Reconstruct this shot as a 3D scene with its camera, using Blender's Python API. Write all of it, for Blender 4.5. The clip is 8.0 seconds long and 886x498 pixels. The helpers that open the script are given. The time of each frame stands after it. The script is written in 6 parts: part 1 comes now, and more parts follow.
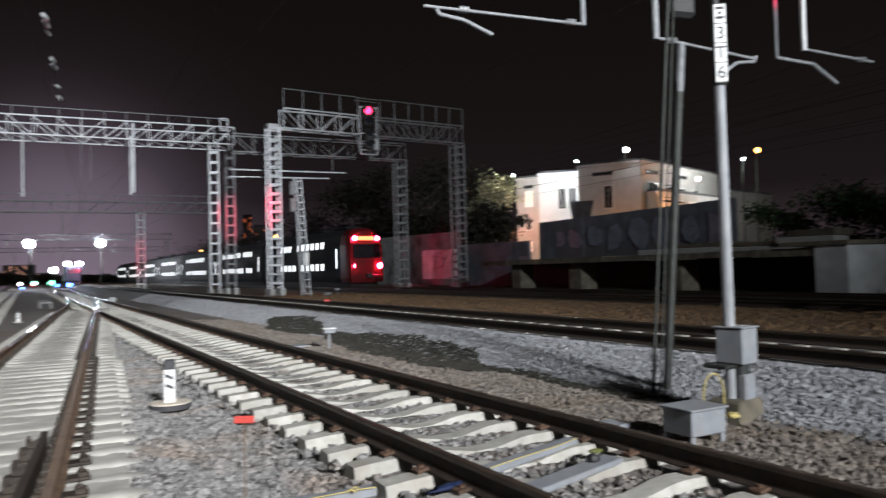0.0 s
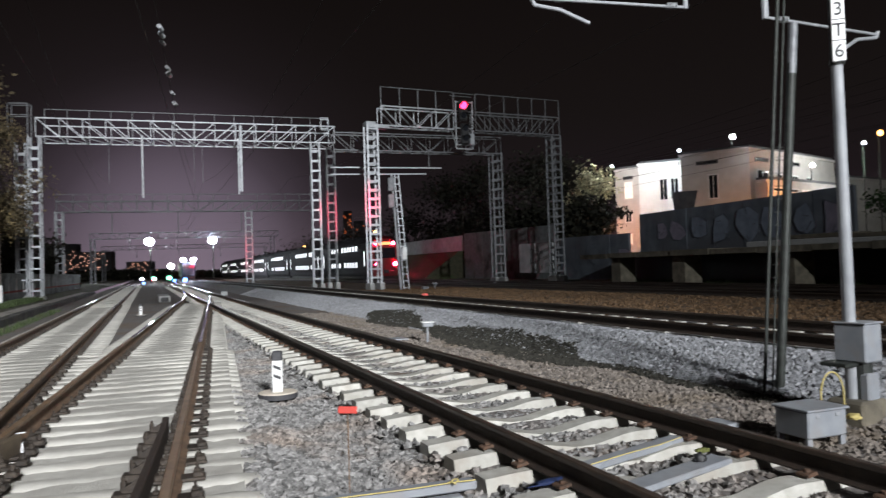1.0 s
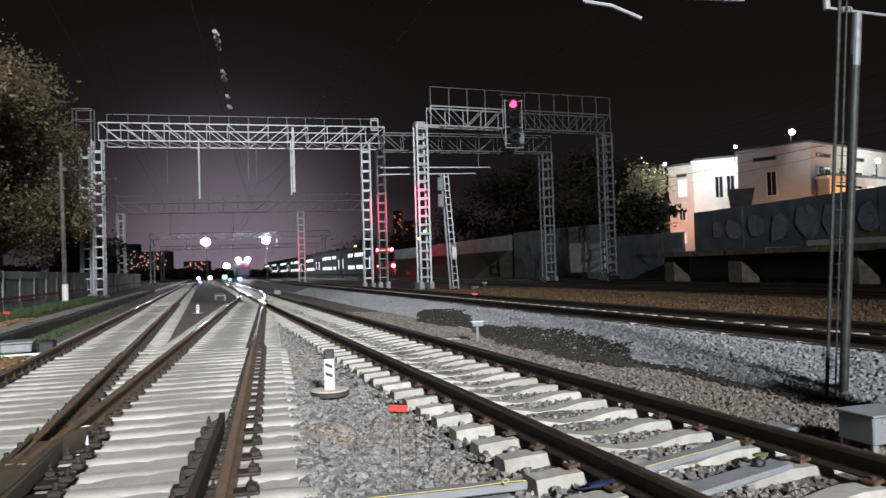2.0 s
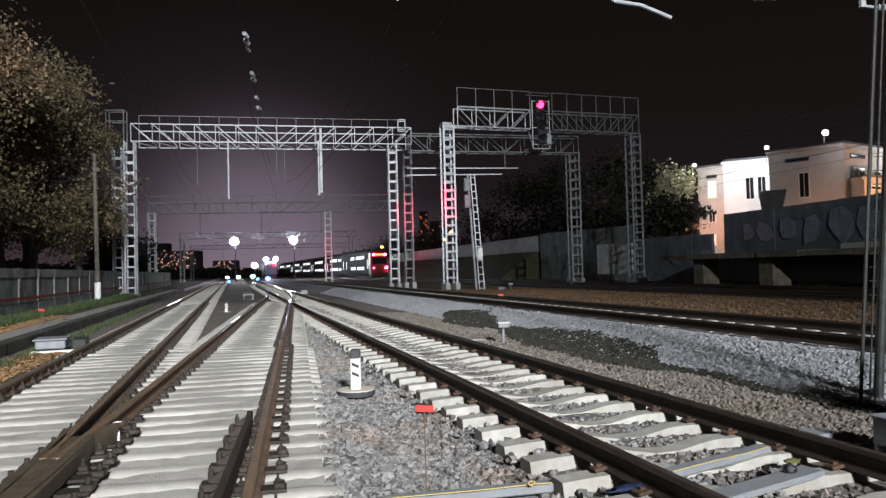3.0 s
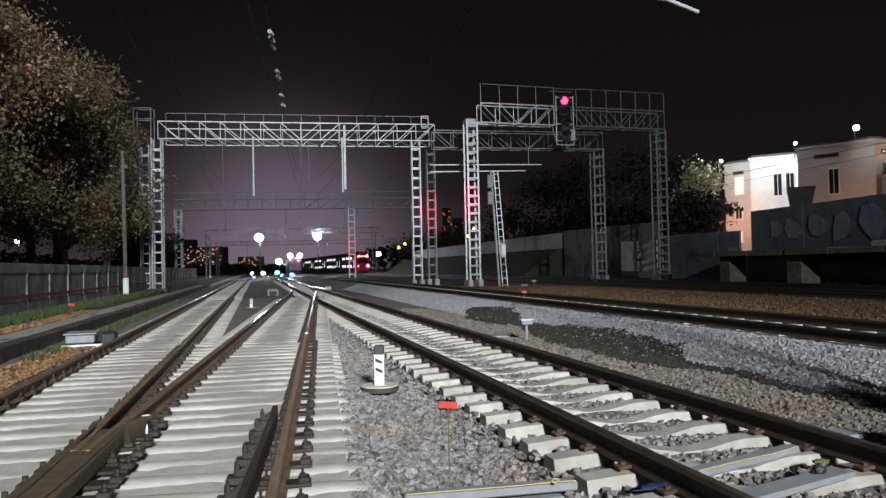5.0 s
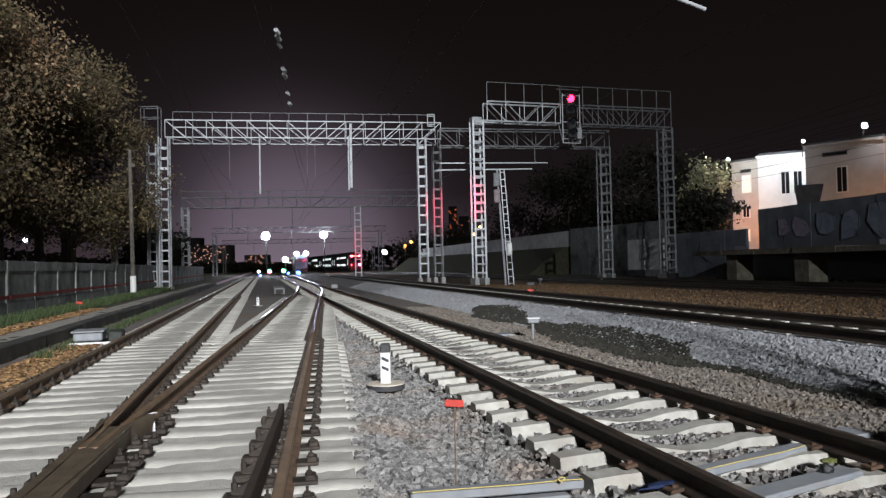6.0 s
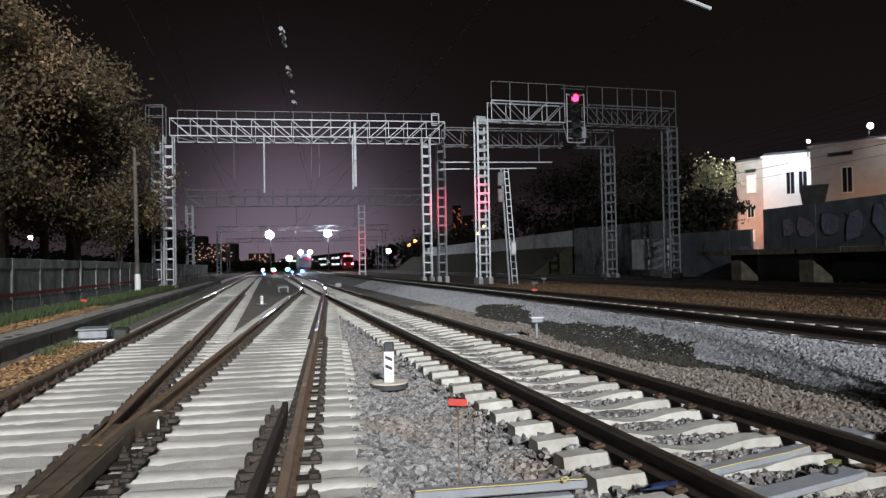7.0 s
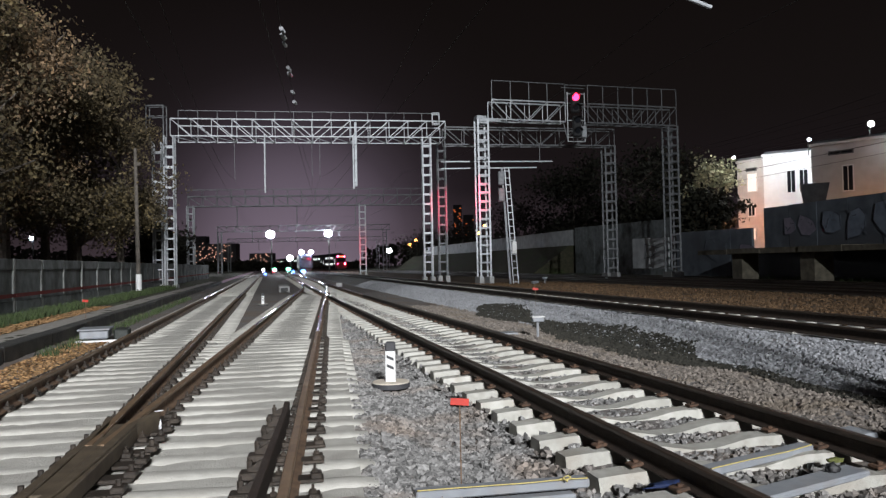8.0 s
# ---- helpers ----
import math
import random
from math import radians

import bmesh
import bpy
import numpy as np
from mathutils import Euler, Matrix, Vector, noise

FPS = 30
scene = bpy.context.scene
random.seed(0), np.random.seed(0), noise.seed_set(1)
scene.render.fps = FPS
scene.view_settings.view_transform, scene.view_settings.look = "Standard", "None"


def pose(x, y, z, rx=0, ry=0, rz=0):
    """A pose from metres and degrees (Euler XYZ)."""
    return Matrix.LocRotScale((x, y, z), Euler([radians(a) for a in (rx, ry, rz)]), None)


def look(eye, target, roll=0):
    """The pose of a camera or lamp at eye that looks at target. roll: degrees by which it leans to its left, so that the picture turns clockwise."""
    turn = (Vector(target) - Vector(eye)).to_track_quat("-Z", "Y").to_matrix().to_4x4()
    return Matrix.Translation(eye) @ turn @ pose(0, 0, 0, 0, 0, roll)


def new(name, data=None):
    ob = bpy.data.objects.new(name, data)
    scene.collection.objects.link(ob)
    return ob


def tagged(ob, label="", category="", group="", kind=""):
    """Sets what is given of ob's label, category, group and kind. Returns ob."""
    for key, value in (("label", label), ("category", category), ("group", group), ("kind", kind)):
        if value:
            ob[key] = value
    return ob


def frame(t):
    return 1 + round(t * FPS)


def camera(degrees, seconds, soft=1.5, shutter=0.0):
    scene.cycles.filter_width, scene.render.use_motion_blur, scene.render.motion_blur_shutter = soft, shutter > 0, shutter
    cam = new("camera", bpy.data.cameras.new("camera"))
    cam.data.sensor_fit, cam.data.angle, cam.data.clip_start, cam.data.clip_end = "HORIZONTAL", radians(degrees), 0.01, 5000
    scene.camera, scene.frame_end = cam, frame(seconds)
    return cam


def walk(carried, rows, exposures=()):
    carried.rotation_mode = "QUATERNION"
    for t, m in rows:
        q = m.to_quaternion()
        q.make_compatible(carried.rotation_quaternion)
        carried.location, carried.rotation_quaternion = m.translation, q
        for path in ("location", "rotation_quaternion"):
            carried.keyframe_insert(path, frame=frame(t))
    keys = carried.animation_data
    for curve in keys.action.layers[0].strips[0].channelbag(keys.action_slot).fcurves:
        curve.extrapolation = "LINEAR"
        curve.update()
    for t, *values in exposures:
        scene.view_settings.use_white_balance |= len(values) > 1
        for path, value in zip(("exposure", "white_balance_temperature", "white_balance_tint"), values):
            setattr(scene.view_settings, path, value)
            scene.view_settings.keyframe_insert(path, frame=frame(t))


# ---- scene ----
# Night view over station tracks: u is the distance across the tracks (along x at y = 0), tracks run along SLOPE.
EYE = 1.66
cam = camera(63.75, 8.0, soft=1.35, shutter=0.8)
ROWS = [
    (0.0, -16.545, 1.668, 1.468, 0.035), (0.5, -11.789, 1.513, 1.667, 0.031), (1.0, -8.784, 1.409, 1.800, 0.027), (1.5, -6.494, 1.396, 1.872, 0.024),
    (3.0, -2.713, 1.608, 1.443, 0.017), (3.5, -1.957, 1.569, 1.344, 0.012), (4.0, -1.446, 1.474, 1.290, 0.011), (4.5, -1.148, 1.431, 1.276, 0.009),
    (6.0, -0.366, 1.256, 1.248, 0.008), (6.5, -0.213, 1.211, 1.185, 0.007), (7.0, -0.059, 1.193, 1.041, 0.006), (7.5, -0.006, 1.159, 1.097, 0.005),
    (8.0, 0.0, 1.15, 1.20, 0.0),
]
walk(cam, [(t, pose(x, 0, EYE, 0, 0, yaw) @ pose(0, 0, 0, pitch) @ pose(0, 0, 0, 0, roll) @ pose(0, 0, 0, 90)) for t, yaw, pitch, roll, x in ROWS],
     exposures=[(0.0, 0.05), (4.0, 0.12), (4.4, -0.03), (6.0, -0.08), (8.0, -0.08)])

SLOPE = 0.246
ANG = math.degrees(math.atan(SLOPE))
COSA = math.cos(math.radians(ANG))


def at(u, y, z=0.0):
    """Place at cross distance u and distance y along the line of sight."""
    return Vector((u - SLOPE * y, y, z))


# ---- world and lights ----
def build_world():
    w = bpy.data.worlds.new("night_sky")
    w.use_nodes = True
    nt = w.node_tree
    nt.nodes.clear()
    out, bg = nt.nodes.new("ShaderNodeOutputWorld"), nt.nodes.new("ShaderNodeBackground")
    tc, sep = nt.nodes.new("ShaderNodeTexCoord"), nt.nodes.new("ShaderNodeSeparateXYZ")
    ramp = nt.nodes.new("ShaderNodeValToRGB")
    e = ramp.color_ramp.elements
    e[0].position, e[0].color = 0.0, (0.046, 0.033, 0.039, 1)
    e[1].position, e[1].color = 0.6, (0.0050, 0.0039, 0.0035, 1)
    mid = e.new(0.10)
    mid.color = (0.0110, 0.0080, 0.0092, 1)
    mid2 = e.new(0.2)
    mid2.color = (0.0080, 0.0061, 0.0059, 1)
    mid3 = e.new(0.35)
    mid3.color = (0.0058, 0.0043, 0.0040, 1)
    nt.links.new(tc.outputs["Generated"], sep.inputs[0])
    nt.links.new(sep.outputs[2], ramp.inputs[0])
    # city glow over the far end of the yard, lamp haze painted into it
    dot, glow, add = nt.nodes.new("ShaderNodeVectorMath"), nt.nodes.new("ShaderNodeValToRGB"), nt.nodes.new("ShaderNodeMix")
    dot.operation = "DOT_PRODUCT"
    dot.inputs[1].default_value = Vector((-0.20, 0.975, 0.03)).normalized()
    g = glow.color_ramp.elements
    g[0].position, g[0].color = 0.93, (0, 0, 0, 1)
    g[1].position, g[1].color = 1.0, (0.17, 0.135, 0.18, 1)
    g2 = g.new(0.97)
    g2.color = (0.0020, 0.0014, 0.0020, 1)
    g3 = g.new(0.988)
    g3.color = (0.020, 0.015, 0.020, 1)
    glow.color_ramp.interpolation = "B_SPLINE"
    add.data_type, add.blend_type = "RGBA", "ADD"
    add.inputs[0].default_value = 1.0
    nt.links.new(tc.outputs["Generated"], dot.inputs[0])
    nt.links.new(dot.outputs["Value"], glow.inputs[0])
    nt.links.new(ramp.outputs[0], add.inputs[6])
    nt.links.new(glow.outputs[0], add.inputs[7])
    nt.links.new(add.outputs[2], bg.inputs[0])
    nt.links.new(bg.outputs[0], out.inputs[0])
    bg.inputs[1].default_value = 1.0
    scene.world = w


build_world()


def lamp(name, kind, place, target, watts, color, size=0.3, spread=60, blend=0.5):
    data = bpy.data.lights.new(name, kind)
    data.energy, data.color = watts, color
    if kind == "SPOT":
        data.spot_size, data.spot_blend, data.shadow_soft_size = radians(spread), blend, size
    elif kind == "AREA":
        data.size = size
    else:
        data.shadow_soft_size = size
    ob = new(name, data)
    ob.matrix_world = look(place, target) if target is not None else Matrix.Translation(place)
    return ob


# yard floodlights on the mast beside the camera, the red main signal behind it, lamps of the yard and of the building
FLOOD = Vector((15.0, -58.0, 28.0))
lamp("flood_lamp", "SPOT", FLOOD, (-18, 37, 0), 440000, (0.965, 0.98, 1.0), 4.5, 39, 1.0)
lamp("far_flood_lamp", "SPOT", (15.8, -58.4, 28.2), (3.0, 54, 9.0), 150000, (0.92, 0.975, 1.0), 0.5, 34, 0.85)
lamp("red_signal_beam", "SPOT", (17.4, -14.0, 8.6), (1.35, 50.5, 6.05), 600000, (1.0, 0.02, 0.10), 0.1, 3.4, 0.95)


# ---- materials ----
def mat(name, c1, c2=None, rough=0.8, metal=0.0, scale=6.0, detail=6.0, bump=0.0, bscale=40.0, emit=None, strength=0.0, spots=None, sscale=1.5, per_object=0.0, per_island=0.0, spec=0.5):
    """A node material: two tones mixed by noise, larger stains, fine relief, and random tone per piece."""
    m = bpy.data.materials.new(name)
    m.use_nodes = True
    nt = m.node_tree
    b = nt.nodes["Principled BSDF"]
    b.inputs["Roughness"].default_value, b.inputs["Metallic"].default_value = rough, metal
    b.inputs["Specular IOR Level"].default_value = spec
    if emit:
        b.inputs["Base Color"].default_value = (*c1, 1)
        b.inputs["Emission Color"].default_value, b.inputs["Emission Strength"].default_value = (*emit, 1), strength
        return m
    tc = nt.nodes.new("ShaderNodeTexCoord")
    n1 = nt.nodes.new("ShaderNodeTexNoise")
    n1.inputs["Scale"].default_value, n1.inputs["Detail"].default_value = scale, detail
    geo = nt.nodes.new("ShaderNodeNewGeometry")
    nt.links.new(geo.outputs["Position"], n1.inputs["Vector"])
    mix = nt.nodes.new("ShaderNodeMix")
    mix.data_type = "RGBA"
    mix.inputs[6].default_value, mix.inputs[7].default_value = (*c1, 1), (*(c2 or [v * 0.7 for v in c1]), 1)
    ramp = nt.nodes.new("ShaderNodeMapRange")
    ramp.inputs[1].default_value, ramp.inputs[2].default_value = 0.35, 0.65
    nt.links.new(n1.outputs[0], ramp.inputs[0])
    nt.links.new(ramp.outputs[0], mix.inputs[0])
    color = mix.outputs[2]
    if spots:
        n2 = nt.nodes.new("ShaderNodeTexNoise")
        n2.inputs["Scale"].default_value, n2.inputs["Detail"].default_value = sscale, 4.0
        nt.links.new(geo.outputs["Position"], n2.inputs["Vector"])
        r2 = nt.nodes.new("ShaderNodeMapRange")
        r2.inputs[1].default_value, r2.inputs[2].default_value = 0.5, 0.68
        nt.links.new(n2.outputs[0], r2.inputs[0])
        mx = nt.nodes.new("ShaderNodeMix")
        mx.data_type = "RGBA"
        mx.inputs[7].default_value = (*spots, 1)
        nt.links.new(r2.outputs[0], mx.inputs[0])
        nt.links.new(color, mx.inputs[6])
        color = mx.outputs[2]
    if per_object or per_island:
        amount = per_object or per_island
        src = nt.nodes.new("ShaderNodeObjectInfo").outputs["Random"] if per_object else geo.outputs["Random Per Island"]
        mr = nt.nodes.new("ShaderNodeMapRange")
        mr.inputs[3].default_value, mr.inputs[4].default_value = 1 - amount, 1 + amount
        nt.links.new(src, mr.inputs[0])
        hsv = nt.nodes.new("ShaderNodeHueSaturation")
        nt.links.new(mr.outputs[0], hsv.inputs["Value"])
        nt.links.new(color, hsv.inputs["Color"])
        color = hsv.outputs[0]
    nt.links.new(color, b.inputs["Base Color"])
    if bump:
        n3 = nt.nodes.new("ShaderNodeTexNoise")
        n3.inputs["Scale"].default_value, n3.inputs["Detail"].default_value = bscale, 5.0
        nt.links.new(geo.outputs["Position"], n3.inputs["Vector"])
        bp = nt.nodes.new("ShaderNodeBump")
        bp.inputs["Strength"].default_value, bp.inputs["Distance"].default_value = bump, 0.02
        nt.links.new(n3.outputs[0], bp.inputs["Height"])
        nt.links.new(bp.outputs[0], b.inputs["Normal"])
    return m


M = {
    "old_sleeper": mat("weathered_sleeper_concrete", (0.475, 0.465, 0.43), (0.38, 0.37, 0.335), 0.9, 0, 9, 8, 0.4, 60, spots=(0.36, 0.335, 0.295), sscale=2.3, per_object=0.12),
    "dust": mat("cement_dust", (0.535, 0.52, 0.48), (0.45, 0.435, 0.40), 0.95, 0, 5, 8, 0.6, 45, spots=(0.38, 0.36, 0.33), sscale=1.6),
    "concrete": mat("sleeper_concrete", (0.545, 0.53, 0.49), (0.47, 0.455, 0.42), 0.9, 0, 9, 8, 0.35, 60, spots=(0.46, 0.44, 0.40), sscale=2.3, per_object=0.10),
    "rail_rust": mat("rusty_rail_web", (0.19, 0.120, 0.075), (0.10, 0.064, 0.042), 0.75, 0.1, 14, 8, 0.4, 90),
    "rail_dark": mat("dark_rail_web", (0.045, 0.030, 0.022), (0.028, 0.020, 0.016), 0.7, 0.2, 14, 8, 0.4, 90),
    "rail_head": mat("worn_rail_head", (0.25, 0.165, 0.10), (0.16, 0.105, 0.065), 0.5, 0.2, 5, 6, 0.08, 60),
    "rail_top_dark": mat("dark_rail_head", (0.075, 0.052, 0.038), (0.045, 0.033, 0.026), 0.45, 0.3, 5, 6, 0.08, 60),
    "worn_steel": mat("worn_crossing_steel", (0.135, 0.105, 0.072), (0.085, 0.066, 0.047), 0.6, 0.2, 6, 6, 0.15, 60),
    "rail_shine": mat("polished_rail_head", (0.55, 0.54, 0.52), (0.42, 0.41, 0.39), 0.18, 1.0, 4, 4),
    "clip": mat("rusty_fastening", (0.115, 0.062, 0.038), (0.06, 0.038, 0.026), 0.85, 0.1, 30, 6, 0.5, 90, per_object=0.25),
    "oily": mat("oily_dark_fastening", (0.055, 0.042, 0.032), (0.03, 0.024, 0.02), 0.6, 0.2, 30, 6, 0.5, 90, per_object=0.25),
    "ballast": mat("ballast_ground", (0.215, 0.195, 0.185), (0.12, 0.11, 0.105), 0.95, 0, 22, 8, 1.0, 26, spots=(0.17, 0.13, 0.10), sscale=0.5),
    "ballast_grey": mat("grey_ballast_bank", (0.25, 0.245, 0.25), (0.16, 0.157, 0.162), 0.95, 0, 24, 8, 1.0, 26, spots=(0.2, 0.18, 0.165), sscale=0.4),
    "ballast_brown": mat("rusty_ballast", (0.115, 0.066, 0.032), (0.062, 0.038, 0.021), 0.95, 0, 20, 8, 1.0, 24, spots=(0.10, 0.075, 0.055), sscale=0.3),
    "stone": mat("ballast_stone", (0.255, 0.25, 0.245), (0.15, 0.147, 0.145), 0.85, 0, 30, 6, 0.3, 90, spots=(0.225, 0.19, 0.165), sscale=0.9, per_island=0.6),
    "stone_dirt": mat("dusty_brown_stone", (0.235, 0.205, 0.18), (0.14, 0.12, 0.105), 0.9, 0, 30, 6, 0.3, 90, spots=(0.16, 0.13, 0.10), sscale=0.9, per_island=0.35),
    "stone_grey": mat("grey_ballast_stone", (0.33, 0.335, 0.355), (0.22, 0.225, 0.24), 0.85, 0, 30, 6, 0.3, 90, per_island=0.22),
    "stone_brown": mat("rusty_ballast_stone", (0.15, 0.087, 0.042), (0.08, 0.048, 0.026), 0.85, 0, 30, 6, 0.3, 90, per_island=0.45),
    "stone_dark": mat("dark_ballast_stone", (0.034, 0.031, 0.024), (0.018, 0.018, 0.014), 0.9, 0, 20, 6, 0.3, 60, per_island=0.4),
    "steel": mat("galvanised_steel", (0.52, 0.54, 0.57), (0.38, 0.40, 0.43), 0.55, 0.35, 8, 6, 0.1, 60, per_object=0.06),
    # dull steel; also gives gantry members in weaker light their dimness by colour
    "steel_dark": mat("dull_and_dim_lit_steel", (0.20, 0.207, 0.22), (0.125, 0.13, 0.14), 0.6, 0.3, 8, 6, 0.1, 60),
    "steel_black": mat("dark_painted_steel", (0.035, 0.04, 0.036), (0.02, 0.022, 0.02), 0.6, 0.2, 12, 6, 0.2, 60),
    "footing": mat("footing_concrete", (0.42, 0.42, 0.42), (0.32, 0.32, 0.32), 0.9, 0, 10, 8, 0.3, 40),
    "white": mat("white_paint", (0.80, 0.80, 0.80), (0.72, 0.72, 0.72), 0.6, 0, 20, 5, 0.05, 60),
    "grey_paint": mat("grey_box_paint", (0.27, 0.285, 0.31), (0.22, 0.235, 0.26), 0.55, 0, 6, 6, 0.08, 60, spots=(0.25, 0.25, 0.26), sscale=5),
    "grey_pole": mat("grey_mast_paint", (0.32, 0.33, 0.35), (0.25, 0.26, 0.28), 0.6, 0.1, 4, 6, 0.1, 60),
    "black": mat("black_paint", (0.02, 0.02, 0.022), (0.03, 0.03, 0.032), 0.6, 0, 10, 4),
    "dirty_black": mat("weathered_dark_paint", (0.06, 0.06, 0.065), (0.04, 0.04, 0.045), 0.7, 0, 14, 5, 0.2, 50),
    "cream": mat("weathered_cream_concrete", (0.62, 0.55, 0.46), (0.52, 0.47, 0.40), 0.9, 0, 12, 6, 0.2, 60),
    "red_paint": mat("red_paint", (0.52, 0.045, 0.03), (0.42, 0.04, 0.03), 0.6, 0, 20, 4),
    "red_line": mat("faded_red_line_paint", (0.24, 0.03, 0.025), (0.17, 0.025, 0.022), 0.8, 0, 4, 5),
    "yellow": mat("yellow_cord", (0.58, 0.48, 0.18), (0.42, 0.34, 0.13), 0.7, 0, 60, 4),
    "blue_cloth": mat("blue_rag", (0.008, 0.022, 0.085), (0.005, 0.012, 0.045), 0.8, 0, 20, 4, 0.3, 30),
    "green_cloth": mat("yellow_green_rag", (0.15, 0.16, 0.045), (0.09, 0.10, 0.03), 0.8, 0, 20, 4, 0.3, 30),
    "fence": mat("fence_concrete", (0.25, 0.27, 0.275), (0.16, 0.178, 0.182), 0.9, 0, 3, 8, 0.3, 30, spots=(0.06, 0.065, 0.06), sscale=0.6, per_object=0.08),
    "old_concrete": mat("old_platform_concrete", (0.19, 0.165, 0.125), (0.10, 0.088, 0.068), 0.95, 0, 3, 8, 0.5, 20, spots=(0.09, 0.08, 0.06), sscale=0.8),
    "graffiti_wall": mat("painted_wall_metal", (0.15, 0.17, 0.20), (0.095, 0.11, 0.135), 0.8, 0, 1.2, 6, 0.1, 20, spots=(0.10, 0.105, 0.12), sscale=0.25),
    "graffiti_blue": mat("pale_blue_spray_paint", (0.23, 0.27, 0.34), (0.16, 0.19, 0.245), 0.75, 0, 2, 4),
    "graffiti_pink": mat("pink_spray_paint", (0.30, 0.265, 0.335), (0.22, 0.20, 0.26), 0.75, 0, 2, 4),
    "graffiti_line": mat("dark_spray_line", (0.085, 0.095, 0.125), (0.14, 0.15, 0.18), 0.8, 0, 2, 4),
    "wall_white": mat("white_wall_panel", (0.62, 0.64, 0.66), (0.46, 0.48, 0.50), 0.8, 0, 1.5, 6),
    "wood": mat("old_timber", (0.15, 0.13, 0.11), (0.09, 0.08, 0.07), 0.9, 0, 6, 6, 0.3, 30),
    "grass": mat("night_grass", (0.06, 0.09, 0.03), (0.035, 0.05, 0.02), 0.95, 0, 6, 6, 0.6, 40, per_island=0.4),
    "dry": mat("fallen_leaves", (0.50, 0.30, 0.14), (0.30, 0.18, 0.085), 0.95, 0, 8, 6, 0.8, 40, per_island=0.5),
    "earth": mat("verge_earth", (0.07, 0.062, 0.04), (0.04, 0.042, 0.024), 0.95, 0, 3, 8, 0.8, 30, spots=(0.05, 0.07, 0.025), sscale=0.5),
    "kerb": mat("damp_dark_kerb", (0.05, 0.05, 0.047), (0.03, 0.03, 0.03), 0.8, 0, 3, 6, 0.4, 30, spots=(0.09, 0.085, 0.075), sscale=1.2),
    "asphalt": mat("path_asphalt", (0.36, 0.34, 0.31), (0.26, 0.245, 0.22), 0.95, 0, 6, 8, 0.4, 40),
    "leaf_olive": mat("autumn_leaf_olive", (0.145, 0.108, 0.05), (0.055, 0.043, 0.02), 0.7, 0, 0.9, 4, per_island=0.8),
    "leaf_brown": mat("autumn_leaf_brown", (0.23, 0.15, 0.082), (0.075, 0.052, 0.03), 0.7, 0, 0.9, 4, per_island=0.8),
    # these two darker leaf colours stand in for foliage that gets little light
    "leaf_unlit": mat("unlit_foliage", (0.020, 0.019, 0.010), (0.011, 0.011, 0.006), 0.8, 0, 2, 4, per_island=0.5),
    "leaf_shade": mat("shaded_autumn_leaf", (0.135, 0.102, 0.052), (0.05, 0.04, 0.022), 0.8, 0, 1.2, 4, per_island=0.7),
    "leaf_green": mat("lamp_lit_green_leaf", (0.05, 0.105, 0.032), (0.02, 0.045, 0.016), 0.7, 0, 1.5, 4, per_island=0.7),
    "fence_post": mat("pale_fence_concrete", (0.30, 0.31, 0.30), (0.20, 0.21, 0.205), 0.9, 0, 5, 8, 0.3, 30, spots=(0.12, 0.125, 0.12), sscale=1.5),
    "leaf_yellow": mat("pale_yellow_leaf", (0.55, 0.54, 0.36), (0.42, 0.42, 0.28), 0.7, 0, 2, 4, per_island=0.3),
    "bark": mat("tree_bark", (0.12, 0.10, 0.085), (0.07, 0.06, 0.05), 0.95, 0, 8, 6, 0.5, 20),
    "plaster": mat("pale_building_plaster", (0.60, 0.58, 0.57), (0.53, 0.51, 0.50), 0.85, 0, 1.2, 6, 0.05, 30),
    "plaster_white": mat("white_building_plaster", (0.78, 0.78, 0.78), (0.72, 0.72, 0.72), 0.85, 0, 1.2, 6, 0.05, 30),
    "brick_red": mat("salmon_plaster", (0.55, 0.36, 0.28), (0.48, 0.31, 0.24), 0.9, 0, 2, 6, 0.05, 30),
    "roof": mat("grey_roofing", (0.12, 0.12, 0.13), (0.08, 0.08, 0.09), 0.8, 0, 2, 5),
    "glass_dark": mat("dark_window_glass", (0.02, 0.022, 0.028), (0.015, 0.016, 0.02), 0.12, 0, 2, 2),
    "train_red": mat("red_train_paint", (0.14, 0.010, 0.012), (0.11, 0.008, 0.010), 0.3, 0, 3, 3),
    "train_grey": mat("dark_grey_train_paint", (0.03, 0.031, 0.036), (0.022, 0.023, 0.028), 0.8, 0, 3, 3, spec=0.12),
    # same grey train, with the yard lamps' light put into a paler colour
    "train_lamplit": mat("lamplit_grey_train_paint", (0.09, 0.092, 0.10), (0.075, 0.078, 0.085), 0.7, 0, 3, 3, spec=0.2),
    "blue_loco": mat("dark_blue_loco_paint", (0.03, 0.045, 0.09), (0.02, 0.03, 0.06), 0.5, 0, 3, 3),
    "ceramic": mat("insulator_glaze", (0.34, 0.35, 0.37), (0.27, 0.28, 0.30), 0.3, 0, 8, 3),
    "wire": mat("overhead_wire", (0.03, 0.028, 0.027), (0.02, 0.02, 0.02), 0.6, 0.4, 8, 3),
    "cardboard": mat("crumpled_white_foil", (0.75, 0.75, 0.77), (0.6, 0.6, 0.62), 0.5, 0, 12, 3),
}
